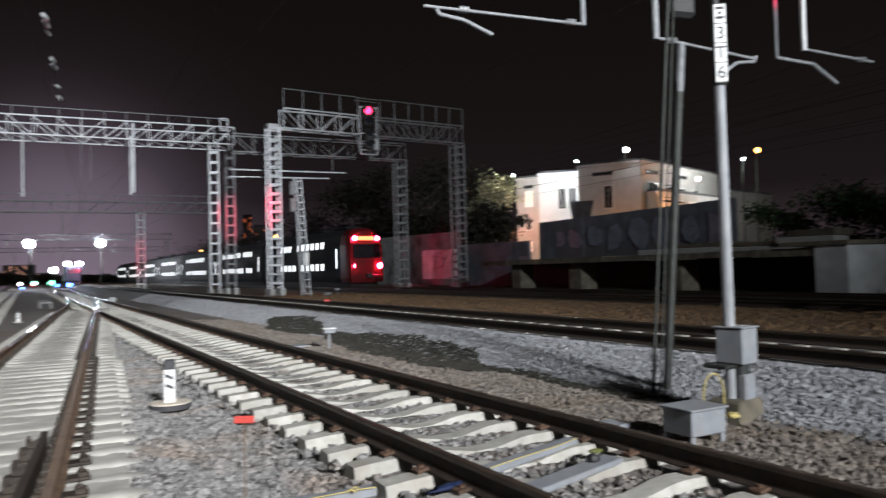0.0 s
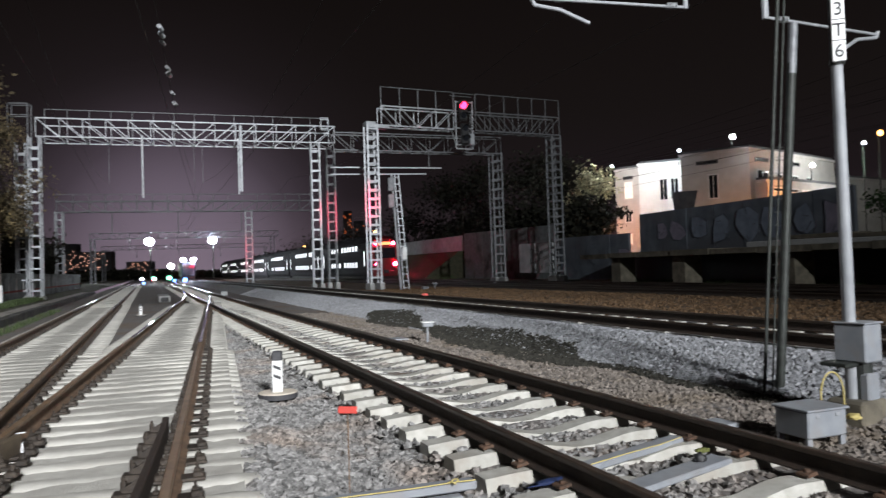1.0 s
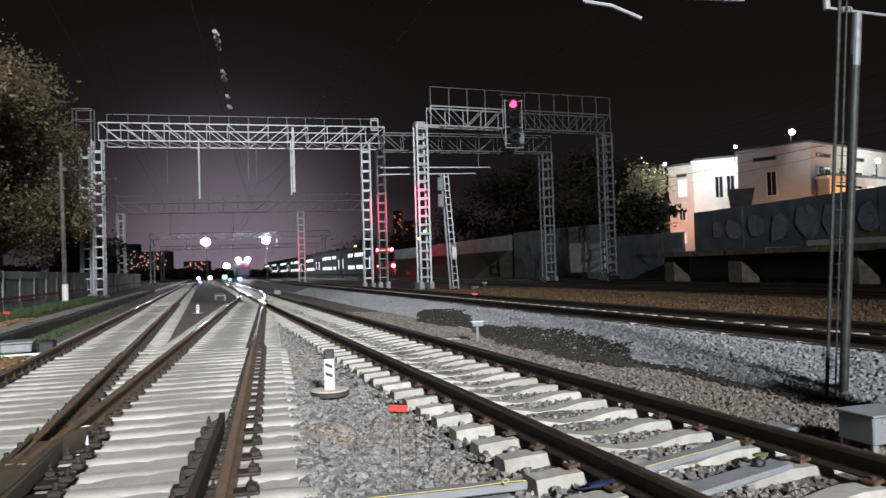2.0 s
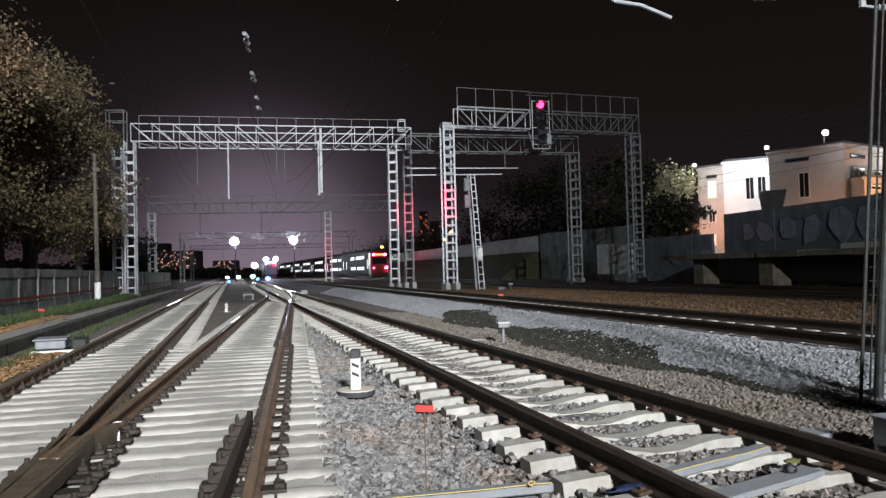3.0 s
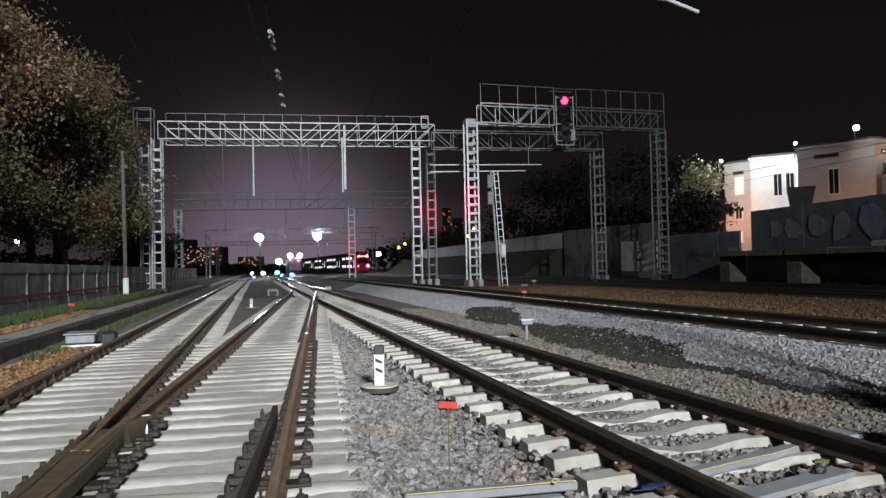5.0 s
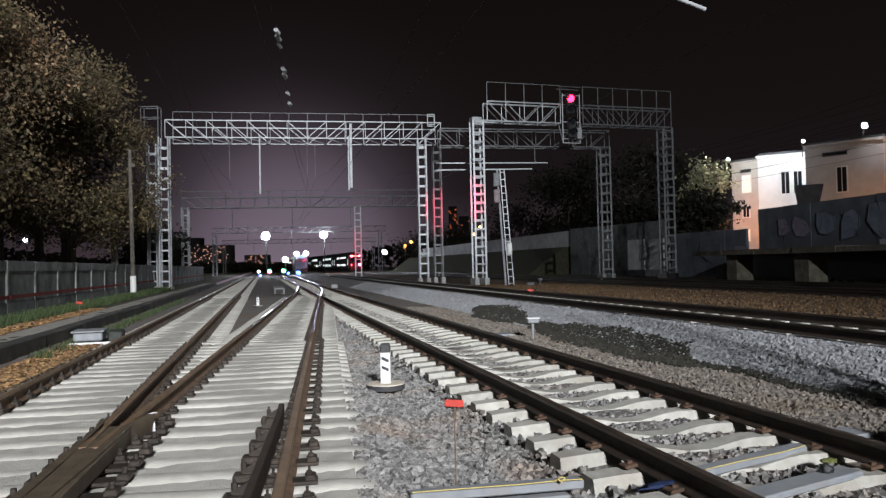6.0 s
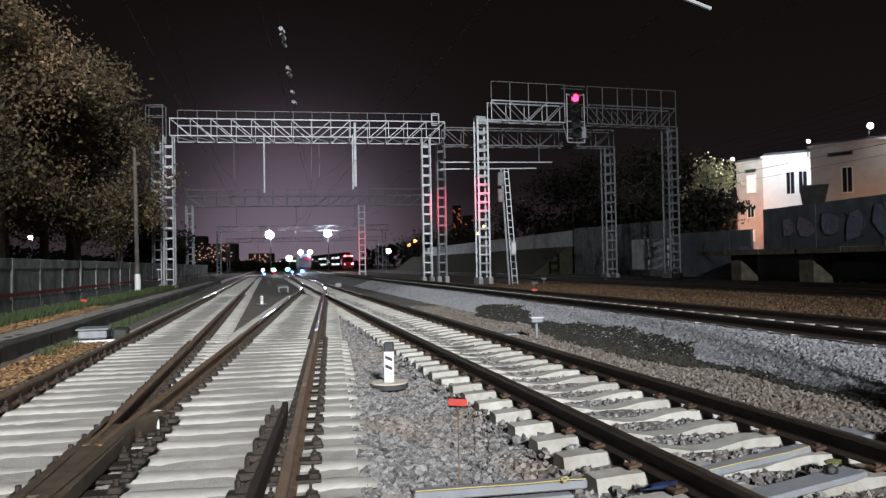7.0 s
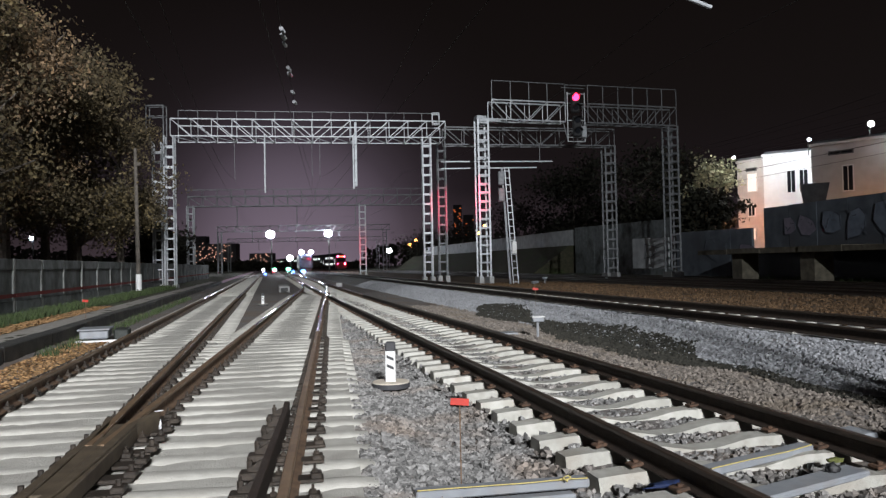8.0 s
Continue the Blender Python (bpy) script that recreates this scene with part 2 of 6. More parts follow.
GLOW = {
    "white": mat("white_lamp_glow", (1, 1, 1), emit=(0.93, 0.96, 1.0), strength=40),
    "glare": mat("yard_flood_glow", (1, 1, 1), emit=(0.86, 0.91, 1.0), strength=380),
    "cool": mat("cool_lamp_glow", (1, 1, 1), emit=(0.80, 0.86, 1.0), strength=14),
    "window": mat("lit_train_window", (1, 1, 1), emit=(0.92, 0.96, 1.0), strength=1.5),
    "warm_window": mat("lit_room_window", (1, 1, 1), emit=(1.0, 0.70, 0.50), strength=0.6),
    "red": mat("red_signal_glow", (1, 0.05, 0.08), emit=(1.0, 0.014, 0.055), strength=14),
    "tail": mat("tail_lamp_glow", (1, 0.05, 0.1), emit=(1.0, 0.04, 0.13), strength=110),
    "display": mat("route_display_glow", (1, 0.4, 0.1), emit=(1.0, 0.30, 0.12), strength=2.2),
    "blue": mat("blue_signal_glow", (0.1, 0.2, 1), emit=(0.06, 0.16, 1.0), strength=14),
    "green": mat("green_signal_glow", (0.1, 1, 0.5), emit=(0.25, 1.0, 0.55), strength=5),
    "orange": mat("sodium_lamp_glow", (1, 0.5, 0.1), emit=(1.0, 0.42, 0.10), strength=9),
    "town": mat("town_light_glow", (1, 0.6, 0.4), emit=(1.0, 0.50, 0.36), strength=1.2),
    "crane": mat("red_tower_glow", (1, 0.3, 0.15), emit=(1.0, 0.22, 0.07), strength=0.5),
}


# ---- mesh helpers ----
def thing(name, label, category, m=None, group="", kind=""):
    ob = tagged(new(name), label, category, group, kind)
    if m is not None:
        ob.matrix_world = m
    return ob


def part(name, bm, material, parent=None, label="", kind="", smooth=False):
    me = bpy.data.meshes.new(name)
    bm.to_mesh(me)
    bm.free()
    for mm in (material if isinstance(material, (list, tuple)) else [material]):
        me.materials.append(mm)
    if smooth:
        for p in me.polygons:
            p.use_smooth = True
    ob = new(name, me)
    ob.parent = parent
    return tagged(ob, label, kind=kind)


def box(bm, size, m=None, bevel=0.0, taper=1.0, mi=0):
    """A box of that size centred on the pose m, with bevelled edges and a tapered top."""
    before = set(bm.verts)
    bmesh.ops.create_cube(bm, size=1.0)
    vs = [v for v in bm.verts if v not in before]
    for v in vs:
        k = taper if v.co.z > 0 else 1.0
        v.co = Vector((v.co.x * size[0] * k, v.co.y * size[1] * k, v.co.z * size[2]))
    if bevel:
        es = list({e for v in vs for e in v.link_edges})
        r = bmesh.ops.bevel(bm, geom=es, offset=bevel, segments=1, affect="EDGES")
        vs = [v for v in bm.verts if v not in before]
    if m is not None:
        bmesh.ops.transform(bm, matrix=m, verts=vs)
    for f in {f for v in vs for f in v.link_faces}:
        f.material_index = mi
    return vs


def rod(bm, a, b, r, sides=6, r2=None, mi=0):
    a, b = Vector(a), Vector(b)
    d = b - a
    q = d.to_track_quat("Z", "Y").to_matrix().to_4x4()
    res = bmesh.ops.create_cone(bm, cap_ends=True, segments=sides, radius1=r, radius2=r if r2 is None else r2, depth=d.length,
                                matrix=Matrix.Translation((a + b) / 2) @ q)
    for f in {f for v in res["verts"] for f in v.link_faces}:
        f.material_index = mi
    return res["verts"]


def bar(bm, a, b, w, h=None, mi=0):
    """A square bar from a to b."""
    a, b = Vector(a), Vector(b)
    d = b - a
    up = "Y" if abs(d.normalized().z) > 0.9 else "Z"
    q = d.to_track_quat("X", up).to_matrix().to_4x4()
    return box(bm, (d.length, w, h or w), Matrix.Translation((a + b) / 2) @ q, mi=mi)


def ball(bm, c, r, seg=10, scale=(1, 1, 1), mi=0):
    res = bmesh.ops.create_uvsphere(bm, u_segments=seg, v_segments=max(4, seg // 2), radius=r, matrix=Matrix.Translation(c) @ Matrix.Diagonal((*scale, 1)))
    for f in {f for v in res["verts"] for f in v.link_faces}:
        f.material_index = mi
    return res["verts"]


def mesh_object(name, verts, faces, material, parent=None, label="", kind="", indices=None, smooth=False):
    me = bpy.data.meshes.new(name)
    me.from_pydata([tuple(v) for v in verts], [], [tuple(f) for f in faces])
    for mm in (material if isinstance(material, (list, tuple)) else [material]):
        me.materials.append(mm)
    if indices is not None:
        me.polygons.foreach_set("material_index", np.asarray(indices, dtype=np.int32))
    if smooth:
        me.polygons.foreach_set("use_smooth", np.ones(len(me.polygons), dtype=bool))
    me.update()
    ob = new(name, me)
    ob.parent = parent
    return tagged(ob, label, kind=kind)


# ---- ground ----
def lerp_table(x, table):
    for (x0, z0), (x1, z1) in zip(table, table[1:]):
        if x <= x1:
            return z0 + (z1 - z0) * max(0.0, (x - x0) / (x1 - x0))
    return table[-1][1]


PROFILE = [(-400, 0.4), (-8.5, 0.35), (-4.95, 0.30), (-4.75, 0.28), (-4.7, -0.04), (-3.6, -0.05), (1.2, -0.06), (1.7, -0.15), (2.4, -0.15), (3.0, -0.075), (5.2, -0.075), (5.6, -0.10), (6.6, -0.12), (7.15, -0.13), (7.4, -0.06), (8.5, 0.30),
           (8.8, 0.32), (11.2, 0.32), (12.6, 0.20), (20.0, 0.18), (27.6, 0.18), (32, 0.3), (60, 0.6), (500, 0.6)]


def ground_z(u, y):
    z = lerp_table(u, PROFILE)
    if 1.0 < u < 3.0 and y < 30:
        z -= 0.05 * math.exp(-((u - 2.0) / 0.6) ** 2)
    return z


def ground_mesh(name, us, ys, material, lift=0.0, rough=0.0, label=""):
    verts, faces = [], []
    for y in ys:
        for u in us:
            p = at(u, y, ground_z(u, y) + lift)
            if rough:
                p.z += rough * noise.noise(p * 1.7) + 0.5 * rough * noise.noise(p * 7.0)
            verts.append(p)
    n = len(us)
    for j in range(len(ys) - 1):
        for i in range(n - 1):
            faces.append((j * n + i, j * n + i + 1, (j + 1) * n + i + 1, (j + 1) * n + i))
    ob = mesh_object(name, verts, faces, material, smooth=True)
    return tagged(ob, label, "ground", kind="structure")


def frange(a, b, n):
    return [a + (b - a) * i / n for i in range(n + 1)]


def build_ground():
    ys = frange(-30, 0, 15) + frange(0.5, 40, 110) + frange(42, 120, 40) + [140, 170, 220, 300, 450, 700]
    ground_mesh("ground", [-4.72] + frange(-4.6, 7.25, 60), ys, M["ballast"], 0, 0.035, "dusty brown and grey ballast between the tracks")
    ground_mesh("ballast_bank", frange(7.25, 11.2, 34), ys, M["ballast_grey"], 0, 0.03, "clean grey crushed stone bank below the raised tracks")
    ground_mesh("rusty_ground", frange(11.2, 29, 44), ys, M["ballast_brown"], 0, 0.05, "rust-brown ballast between the raised tracks")
    ground_mesh("far_ground", [29, 32, 36, 45, 60, 90, 150, 300], ys, M["earth"], 0, 0.1, "dark rough ground behind the old platform")
    ground_mesh("verge", [-300, -150, -80, -40, -25] + frange(-20, -4.95, 40), ys, M["earth"], 0, 0.05, "grassy verge with fallen autumn leaves beside the fence")


build_ground()

# ---- rails and tracks ----
RAIL_Z, UPPER_Z, BANK_Z = 0.20, 0.42, 0.54


def x1(y): return -2.36 - 0.245 * y
# the middle track swings over into the siding beyond the far points
X2_BEND = [(30, 1.55), (34, 1.88), (38, 2.28), (44, 2.86), (50, 3.30), (60, 3.78), (70, 4.05), (90, 4.32), (120, 4.5), (500, 4.5)]


def x2(y):
    if y < 30:
        return -1.15 - 0.157 * y
    span = 2.0
    return sum(lerp_table(y + d * span, X2_BEND) for d in (-1, -0.5, 0, 0.5, 1)) / 5 - 0.247 * y


def x3(y): return 3.895 - 0.246 * y
def x4(y): return 9.90 - 0.246 * y
def main_curve(y): return 0.0004 * max(0.0, y - 150) ** 2
def x5(y): return 21.5 - 0.246 * y - main_curve(y)
def x6(y): return 26.2 - 0.245 * y - main_curve(y)


SECTION = [(-0.075, 0), (-0.075, 0.012), (-0.02, 0.032), (-0.009, 0.05), (-0.009, 0.13), (-0.036, 0.142), (-0.0365, 0.172), (-0.028, 0.18),
           (0.028, 0.18), (0.0365, 0.172), (0.036, 0.142), (0.009, 0.13), (0.009, 0.05), (0.02, 0.032), (0.075, 0.012), (0.075, 0)]


def rail(name, path, top, materials, label, group="", ys=None):
    """A flat-bottomed rail swept along points: foot with web, and the head."""
    pts = [Vector((path(y), y)) for y in ys]
    ob = thing(name, label, "rail", Matrix.Translation((pts[0].x, pts[0].y, top - 0.18)), group)
    for pname, section, material in (("web_and_foot", SECTION[:6] + SECTION[10:], materials[0]), ("head", SECTION[5:11], materials[1])):
        verts, faces = [], []
        n = len(section)
        for i, p in enumerate(pts):
            d = (pts[min(i + 1, len(pts) - 1)] - pts[max(i - 1, 0)]).normalized()
            nx, ny = d.y, -d.x
            for s, z in section:
                verts.append((p.x + nx * s - pts[0].x, p.y + ny * s - pts[0].y, z))
        for i in range(len(pts) - 1):
            for k in range(n):
                k2 = (k + 1) % n
                faces.append((i * n + k, i * n + k2, (i + 1) * n + k2, (i + 1) * n + k))
        faces += [tuple(range(n)), tuple((len(pts) - 1) * n + k for k in reversed(range(n)))]
        mesh_object(pname, verts, faces, material, ob)
    return ob


NEAR = frange(-6, 36, 42) + frange(37, 90, 53) + frange(95, 420, 40)
FARY = frange(-30, 60, 45) + frange(70, 420, 40)
HALF = 0.8
DULL, SHINE = [M["rail_rust"], M["rail_head"]], [M["rail_rust"], M["rail_shine"]]
DARK = [M["rail_dark"], M["rail_top_dark"]]


def off(path, side, slope, half=HALF):
    w = side * half * math.sqrt(1 + slope * slope)
    return lambda y: path(y) + w


rail("rail", off(x1, -1, 0.245), RAIL_Z, DULL, "rusty brown running rail on concrete sleepers", "rails", [y for y in NEAR if y <= 34])
for side in (-1, 1):
    rail("rail", off(x1, side, 0.245), RAIL_Z, SHINE, "brown rail with a brightly polished head", "rails", [y for y in NEAR if y >= 34])
rail("rail", off(x1, 1, 0.245), RAIL_Z, DULL, "rusty brown running rail ending in the crossing", "rails", [y for y in NEAR if 6 <= y <= 34])
rail("rail", off(x2, -1, 0.157), RAIL_Z, [M["rail_rust"], M["rail_head"]], "brown running rail with a polished distant stretch", "rails", [y for y in NEAR if 6 <= y <= 18])
rail("rail", off(x2, -1, 0.157), RAIL_Z, SHINE, "brown rail with a brightly polished head", "rails", [y for y in NEAR if 18 <= y])
rail("rail", off(x2, 1, 0.157), RAIL_Z, DULL, "brown running rail beside a check rail", "rails", [y for y in NEAR if y <= 16])
rail("rail", off(x2, 1, 0.157), RAIL_Z, SHINE, "brown rail with a brightly polished head", "rails", [y for y in NEAR if 16 <= y])
rail("rail", off(x3, -1, 0.246, 0.865), RAIL_Z, DARK, "dark brown rail of the siding track", "rails", [y for y in NEAR if y <= 36])
rail("rail", off(x3, 1, 0.246, 0.865), RAIL_Z, DARK, "dark brown rail of the siding track", "rails", [y for y in NEAR if y <= 36])
rail("rail", off(x3, -1, 0.246, 0.865), RAIL_Z, SHINE, "polished rail beyond the far crossing", "rails", [y for y in NEAR if y >= 36])
rail("rail", off(x3, 1, 0.246, 0.865), RAIL_Z, SHINE, "polished rail beyond the far crossing", "rails", [y for y in NEAR if y >= 36])
for path, top, half in ((x4, BANK_Z, 0.88), (x5, UPPER_Z, HALF), (x6, UPPER_Z, HALF)):
    for side in (-1, 1):
        rail("rail", off(path, side, 0.246, half), top, DARK, "dark rail of a raised main track", "main line rails", FARY)


# ---- sleepers and fastenings ----
def sleeper_mesh(length, stations, base=-0.22, half_top=0.085, half_base=0.14, chamfer=0.012, material="concrete", smooth=False, drop=0.03):
    """A concrete sleeper along x: stations of (place along it, top height), chamfered cross-section."""
    bm = bmesh.new()
    rings = []
    for s, top in stations:
        ring = [bm.verts.new((s, y, z)) for y, z in ((-half_base, base), (-half_top - chamfer, top - drop), (-half_top, top), (half_top, top), (half_top + chamfer, top - drop), (half_base, base))]
        rings.append(ring)
    for a, b in zip(rings, rings[1:]):
        for k in range(5):
            bm.faces.new((a[k], a[k + 1], b[k + 1], b[k]))
    bm.faces.new(list(reversed(rings[0])))
    bm.faces.new(rings[-1])
    bmesh.ops.recalc_face_normals(bm, faces=bm.faces)
    me = bpy.data.meshes.new("sleeper")
    bm.to_mesh(me)
    bm.free()
    me.materials.append(M[material])
    me.polygons.foreach_set("use_smooth", np.full(len(me.polygons), smooth))
    return me


def fastening_mesh(kind):
    """Base plate with a clip hook, bolt and nut on the two sides of the rail."""
    bm = bmesh.new()
    if kind == "plate":
        box(bm, (0.40, 0.16, 0.025), pose(0, 0, 0.012), 0.004)
        for s in (-1, 1):
            box(bm, (0.085, 0.13, 0.045), pose(s * 0.145, 0, 0.04), 0.01)
            rod(bm, (s * 0.135, 0, 0.05), (s * 0.135, 0, 0.085), 0.026, 6)
            rod(bm, (s * 0.135, 0, 0.085), (s * 0.135, 0, 0.12), 0.012, 6)
    else:
        box(bm, (0.11, 0.115, 0.028), pose(0.125, 0, 0.028, 0, 8, 0), 0.008)
        rod(bm, (0.12, 0, 0.035), (0.12, 0, 0.062), 0.024, 6)
    me = bpy.data.meshes.new("fastening")
    bm.to_mesh(me)
    bm.free()
    me.materials.append(M["oily"] if kind == "plate" else M["clip"])
    return me


PLATE, CLIP = fastening_mesh("plate"), fastening_mesh("clip")


def sleeper(me, x, y, angle, z, seats, fast, label, group):
    ob = tagged(new("sleeper", me), label, "sleeper", group)
    ob.matrix_world = pose(x, y, z + random.uniform(-0.008, 0.006), 0, 0, angle + random.uniform(-0.5, 0.5))
    for s in seats:
        for turn in ((0, 180) if fast is CLIP else (0,)):
            f = new("fastening", fast)
            f.parent = ob
            f.matrix_basis = pose(s, 0, 0.012, 0, 0, turn + random.uniform(-3, 3))
    return ob


SIDING_STEP = 0.605


def build_sleepers():
    plain = sleeper_mesh(2.7, [(-1.35, -0.015), (-1.1, 0.0), (-0.55, 0.012), (-0.42, 0.0), (-0.12, -0.055), (0.12, -0.055), (0.42, 0.0), (0.55, 0.012), (1.1, 0.0), (1.35, -0.015)], half_top=0.10, half_base=0.15, material="old_sleeper")
    y = 2.28
    while y < 46:
        sleeper(plain, x3(y), y, ANG, 0.0, (-0.865, 0.865), CLIP, "weathered concrete sleeper of the siding, half buried in stones", "siding sleepers")
        y += SIDING_STEP
    # long turnout bearers under both converging tracks, then separate ones
    y = 2.6
    while y < 42:
        slope, ang = (0.2, 11.0) if y < 16 else (0.157, 8.9)
        right = x2(y) + 1.42
        if y < 16:
            left = x1(y) - 1.25
            L = (right - left) / math.cos(radians(ang))
            # the bearer leans with the tracks: centre on the middle of both ends
            xm = (right + left) / 2
            seats = [(x1(y) - 0.82 - xm) / math.cos(radians(ang)), (x2(y) + 0.81 - xm) / math.cos(radians(ang))]
            if y > 6.2:
                seats += [(x1(y) + 0.82 - xm) / math.cos(radians(ang)), (x2(y) - 0.81 - xm) / math.cos(radians(ang))]
            h = L / 2
            st = [(-h, -0.02), (-h + 0.2, 0.0)]
            k = int(L / 0.8)
            st += [(-h + 0.2 + (L - 0.4) * i / k, (0.006 if i % 2 else -0.012)) for i in range(1, k)] + [(h - 0.2, 0.0), (h, -0.02)]
            me = sleeper_mesh(L, st, half_top=0.055, half_base=0.185, chamfer=0.11, smooth=True, drop=0.028)
            sleeper(me, xm, y, ang, 0.0, seats, PLATE, "long pale concrete turnout bearer under converging rails", "turnout bearers")
        else:
            for path, a in ((x1, ANG), (x2, 8.9)):
                sleeper(plain2, path(y), y, a, 0.0, (-0.8, 0.8), PLATE, "pale concrete sleeper flush with dusty ballast", "turnout sleepers")
        y += 0.52
    # distant sleepers of all tracks, too small to tell apart
    def far_rows(name, rows, material, label):
        verts, faces = [], []
        ca, sa = math.cos(radians(ANG)), math.sin(radians(ANG))
        for path, y0, y1, z, half in rows:
            y = y0
            while y < y1:
                b = len(verts)
                for s in (-half, half):
                    for w, zz in ((-0.14, -0.2), (-0.09, 0.01), (0.09, 0.01), (0.14, -0.2)):
                        verts.append((path(y) + s * ca - w * sa, y + s * sa + w * ca, z + zz))
                for k in range(3):
                    faces.append((b + k, b + k + 1, b + 5 + k, b + 4 + k))
                faces += [(b, b + 1, b + 2, b + 3), (b + 7, b + 6, b + 5, b + 4)]
                y += 0.56
        tagged(mesh_object(name, verts, faces, material), label, "sleepers", kind="stuff")
    far_rows("distant_sleepers", [(x1, 42.2, 120, 0.0, 1.35), (x3, 46, 110, 0.0, 1.35), (x4, -8, 70, BANK_Z - 0.19, 0.76)], M["old_sleeper"], "rows of concrete sleepers on the distant tracks")
    # main track rows share the dark fastening colour
    far_rows("dark_sleepers", [(x5, 0, 70, UPPER_Z - 0.2, 0.98), (x6, 8, 60, UPPER_Z - 0.2, 0.98)], M["oily"], "rows of dark sleepers on the main tracks")


plain2 = sleeper_mesh(2.75, [(-1.38, -0.015), (-1.1, 0.0), (-0.55, 0.008), (-0.2, -0.018), (0.2, -0.018), (0.55, 0.008), (1.1, 0.0), (1.38, -0.015)], half_top=0.055, half_base=0.185, chamfer=0.11, smooth=True, drop=0.028)
build_sleepers()


def dust_fill(path, slope, y0, y1, a, b, label):
    verts, faces = [], []
    ys = frange(y0, y1, int((y1 - y0) / 0.13))
    n = 24
    for y in ys:
        for i in range(n + 1):
            p = Vector((path(y) + a + (b - a) * i / n, y, 0))
            v = noise.noise(p * 1.3)
            p.z = -0.024 + 0.010 * v + 0.012 * noise.noise(p * 9.0)
            verts.append(p)
    for j in range(len(ys) - 1):
        for i in range(n):
            k = j * (n + 1) + i
            faces.append((k, k + 1, k + n + 2, k + n + 1))
    ob = mesh_object("dust_bed", verts, faces, M["dust"], smooth=True)
    tagged(ob, label, "ground", kind="structure")


dust_fill(x1, 0.245, 2.2, 48, -1.3, 1.15, "pale cement dust filling the gaps between bearers")
dust_fill(x2, 0.157, 2.2, 44, -1.1, 1.36, "pale cement dust filling the gaps between bearers")


# ---- ballast stones ----
def scatter(name, count, area, size, material, label, sink=0.3, seed=1):
    """Crushed stones as one mesh: area() returns x, y, z or None."""
    rng = random.Random(seed)
    base = np.array([(-1, -1, -1), (1, -1, -1), (1, 1, -1), (-1, 1, -1), (-1, -1, 1), (1, -1, 1), (1, 1, 1), (-1, 1, 1)], dtype=float) * 0.5
    quads = [(0, 3, 2, 1), (4, 5, 6, 7), (0, 1, 5, 4), (1, 2, 6, 5), (2, 3, 7, 6), (3, 0, 4, 7)]
    nr = np.random.RandomState(seed)
    shapes = []
    for i in range(60):
        v = base * (0.75 + 0.5 * nr.rand(1, 3)) + nr.uniform(-0.28, 0.28, (8, 3))
        q = Euler(nr.uniform(0, 6.28, 3)).to_matrix()
        shapes.append(v @ np.array(q).T)
    verts, faces = [], []
    for i in range(count):
        p = area(rng)
        if p is None:
            continue
        s = size * rng.uniform(0.55, 1.45)
        b = len(verts)
        v = shapes[rng.randrange(60)] * s + np.array((p[0], p[1], p[2] + s * (0.5 - sink)))
        verts.extend(v.tolist())
        faces.extend([tuple(b + k for k in q) for q in quads])
    ob = mesh_object(name, verts, faces, material)
    return tagged(ob, label, "stones", kind="stuff")


def in_strip(ua, ub, ya, yb, power=1.6):
    def pick(rng):
        y = ya + (yb - ya) * rng.random() ** power
        u = rng.uniform(ua, ub)
        p = at(u, y)
        if abs(p.x - x3(y)) < 1.45 or abs(p.x - x4(y)) < 1.0 or abs(p.x - x5(y)) < 0.95:
            return None
        return p.x, y, ground_z(u, y)
    return pick


def between_tracks(rng):
    y = 3.5 + 27 * rng.random() ** 2.0
    a, b = x2(y) + 1.38, x3(y) - 1.30
    if b < a:
        return None
    x = rng.uniform(a, b)
    return x, y, ground_z(x + SLOPE * y, y)


def in_cribs(rng):
    y = 3 + 30 * rng.random() ** 1.6
    x = x3(y) + rng.gauss(0, 0.5) if rng.random() < 0.7 else x3(y) + rng.uniform(-1.6, 1.6)
    if abs(abs(x - x3(y)) - 0.89) < 0.12:
        return None
    v = (y - 2.28 - (x - x3(y)) * SLOPE) / SIDING_STEP
    d = abs(v - round(v))
    if d < 0.24:
        return None
    return x, y, -0.09 + 0.03 * d


PATCH_MID = [(11.6, 6.98), (12.5, 7.05), (14, 7.22), (17, 7.30), (20, 7.42), (23, 7.55), (26, 7.75)]
PATCH_HALF = [(11.6, 0.12), (12.5, 0.45), (14, 0.62), (16.5, 0.60), (18.6, 0.30), (19.8, 0.10), (20.6, 0.12), (22, 0.50), (24, 0.55), (26, 0.15)]


def dark_patch(rng):
    y = rng.uniform(11.6, 26)
    k = noise.noise(Vector((y * 1.1, 2, 0)))
    u = lerp_table(y, PATCH_MID) + lerp_table(y, PATCH_HALF) * (1 + 0.5 * k) * (rng.uniform(-1, 1) + rng.gauss(0, 0.12))
    p = at(u, y)
    return p.x, y, ground_z(u, y) + 0.012


# dark stones along a thin wavy line at the bank foot
def thin_dark_line(rng):
    y = rng.uniform(7.0, 12.4)
    u = 7.22 + 0.05 * math.sin(y * 1.3) + 0.03 * math.sin(y * 3.1) + 0.13 * max(0, 8.6 - y) + rng.uniform(-0.07, 0.07) + rng.gauss(0, 0.02)
    p = at(u, y)
    return p.x, y, ground_z(u, y) + 0.004


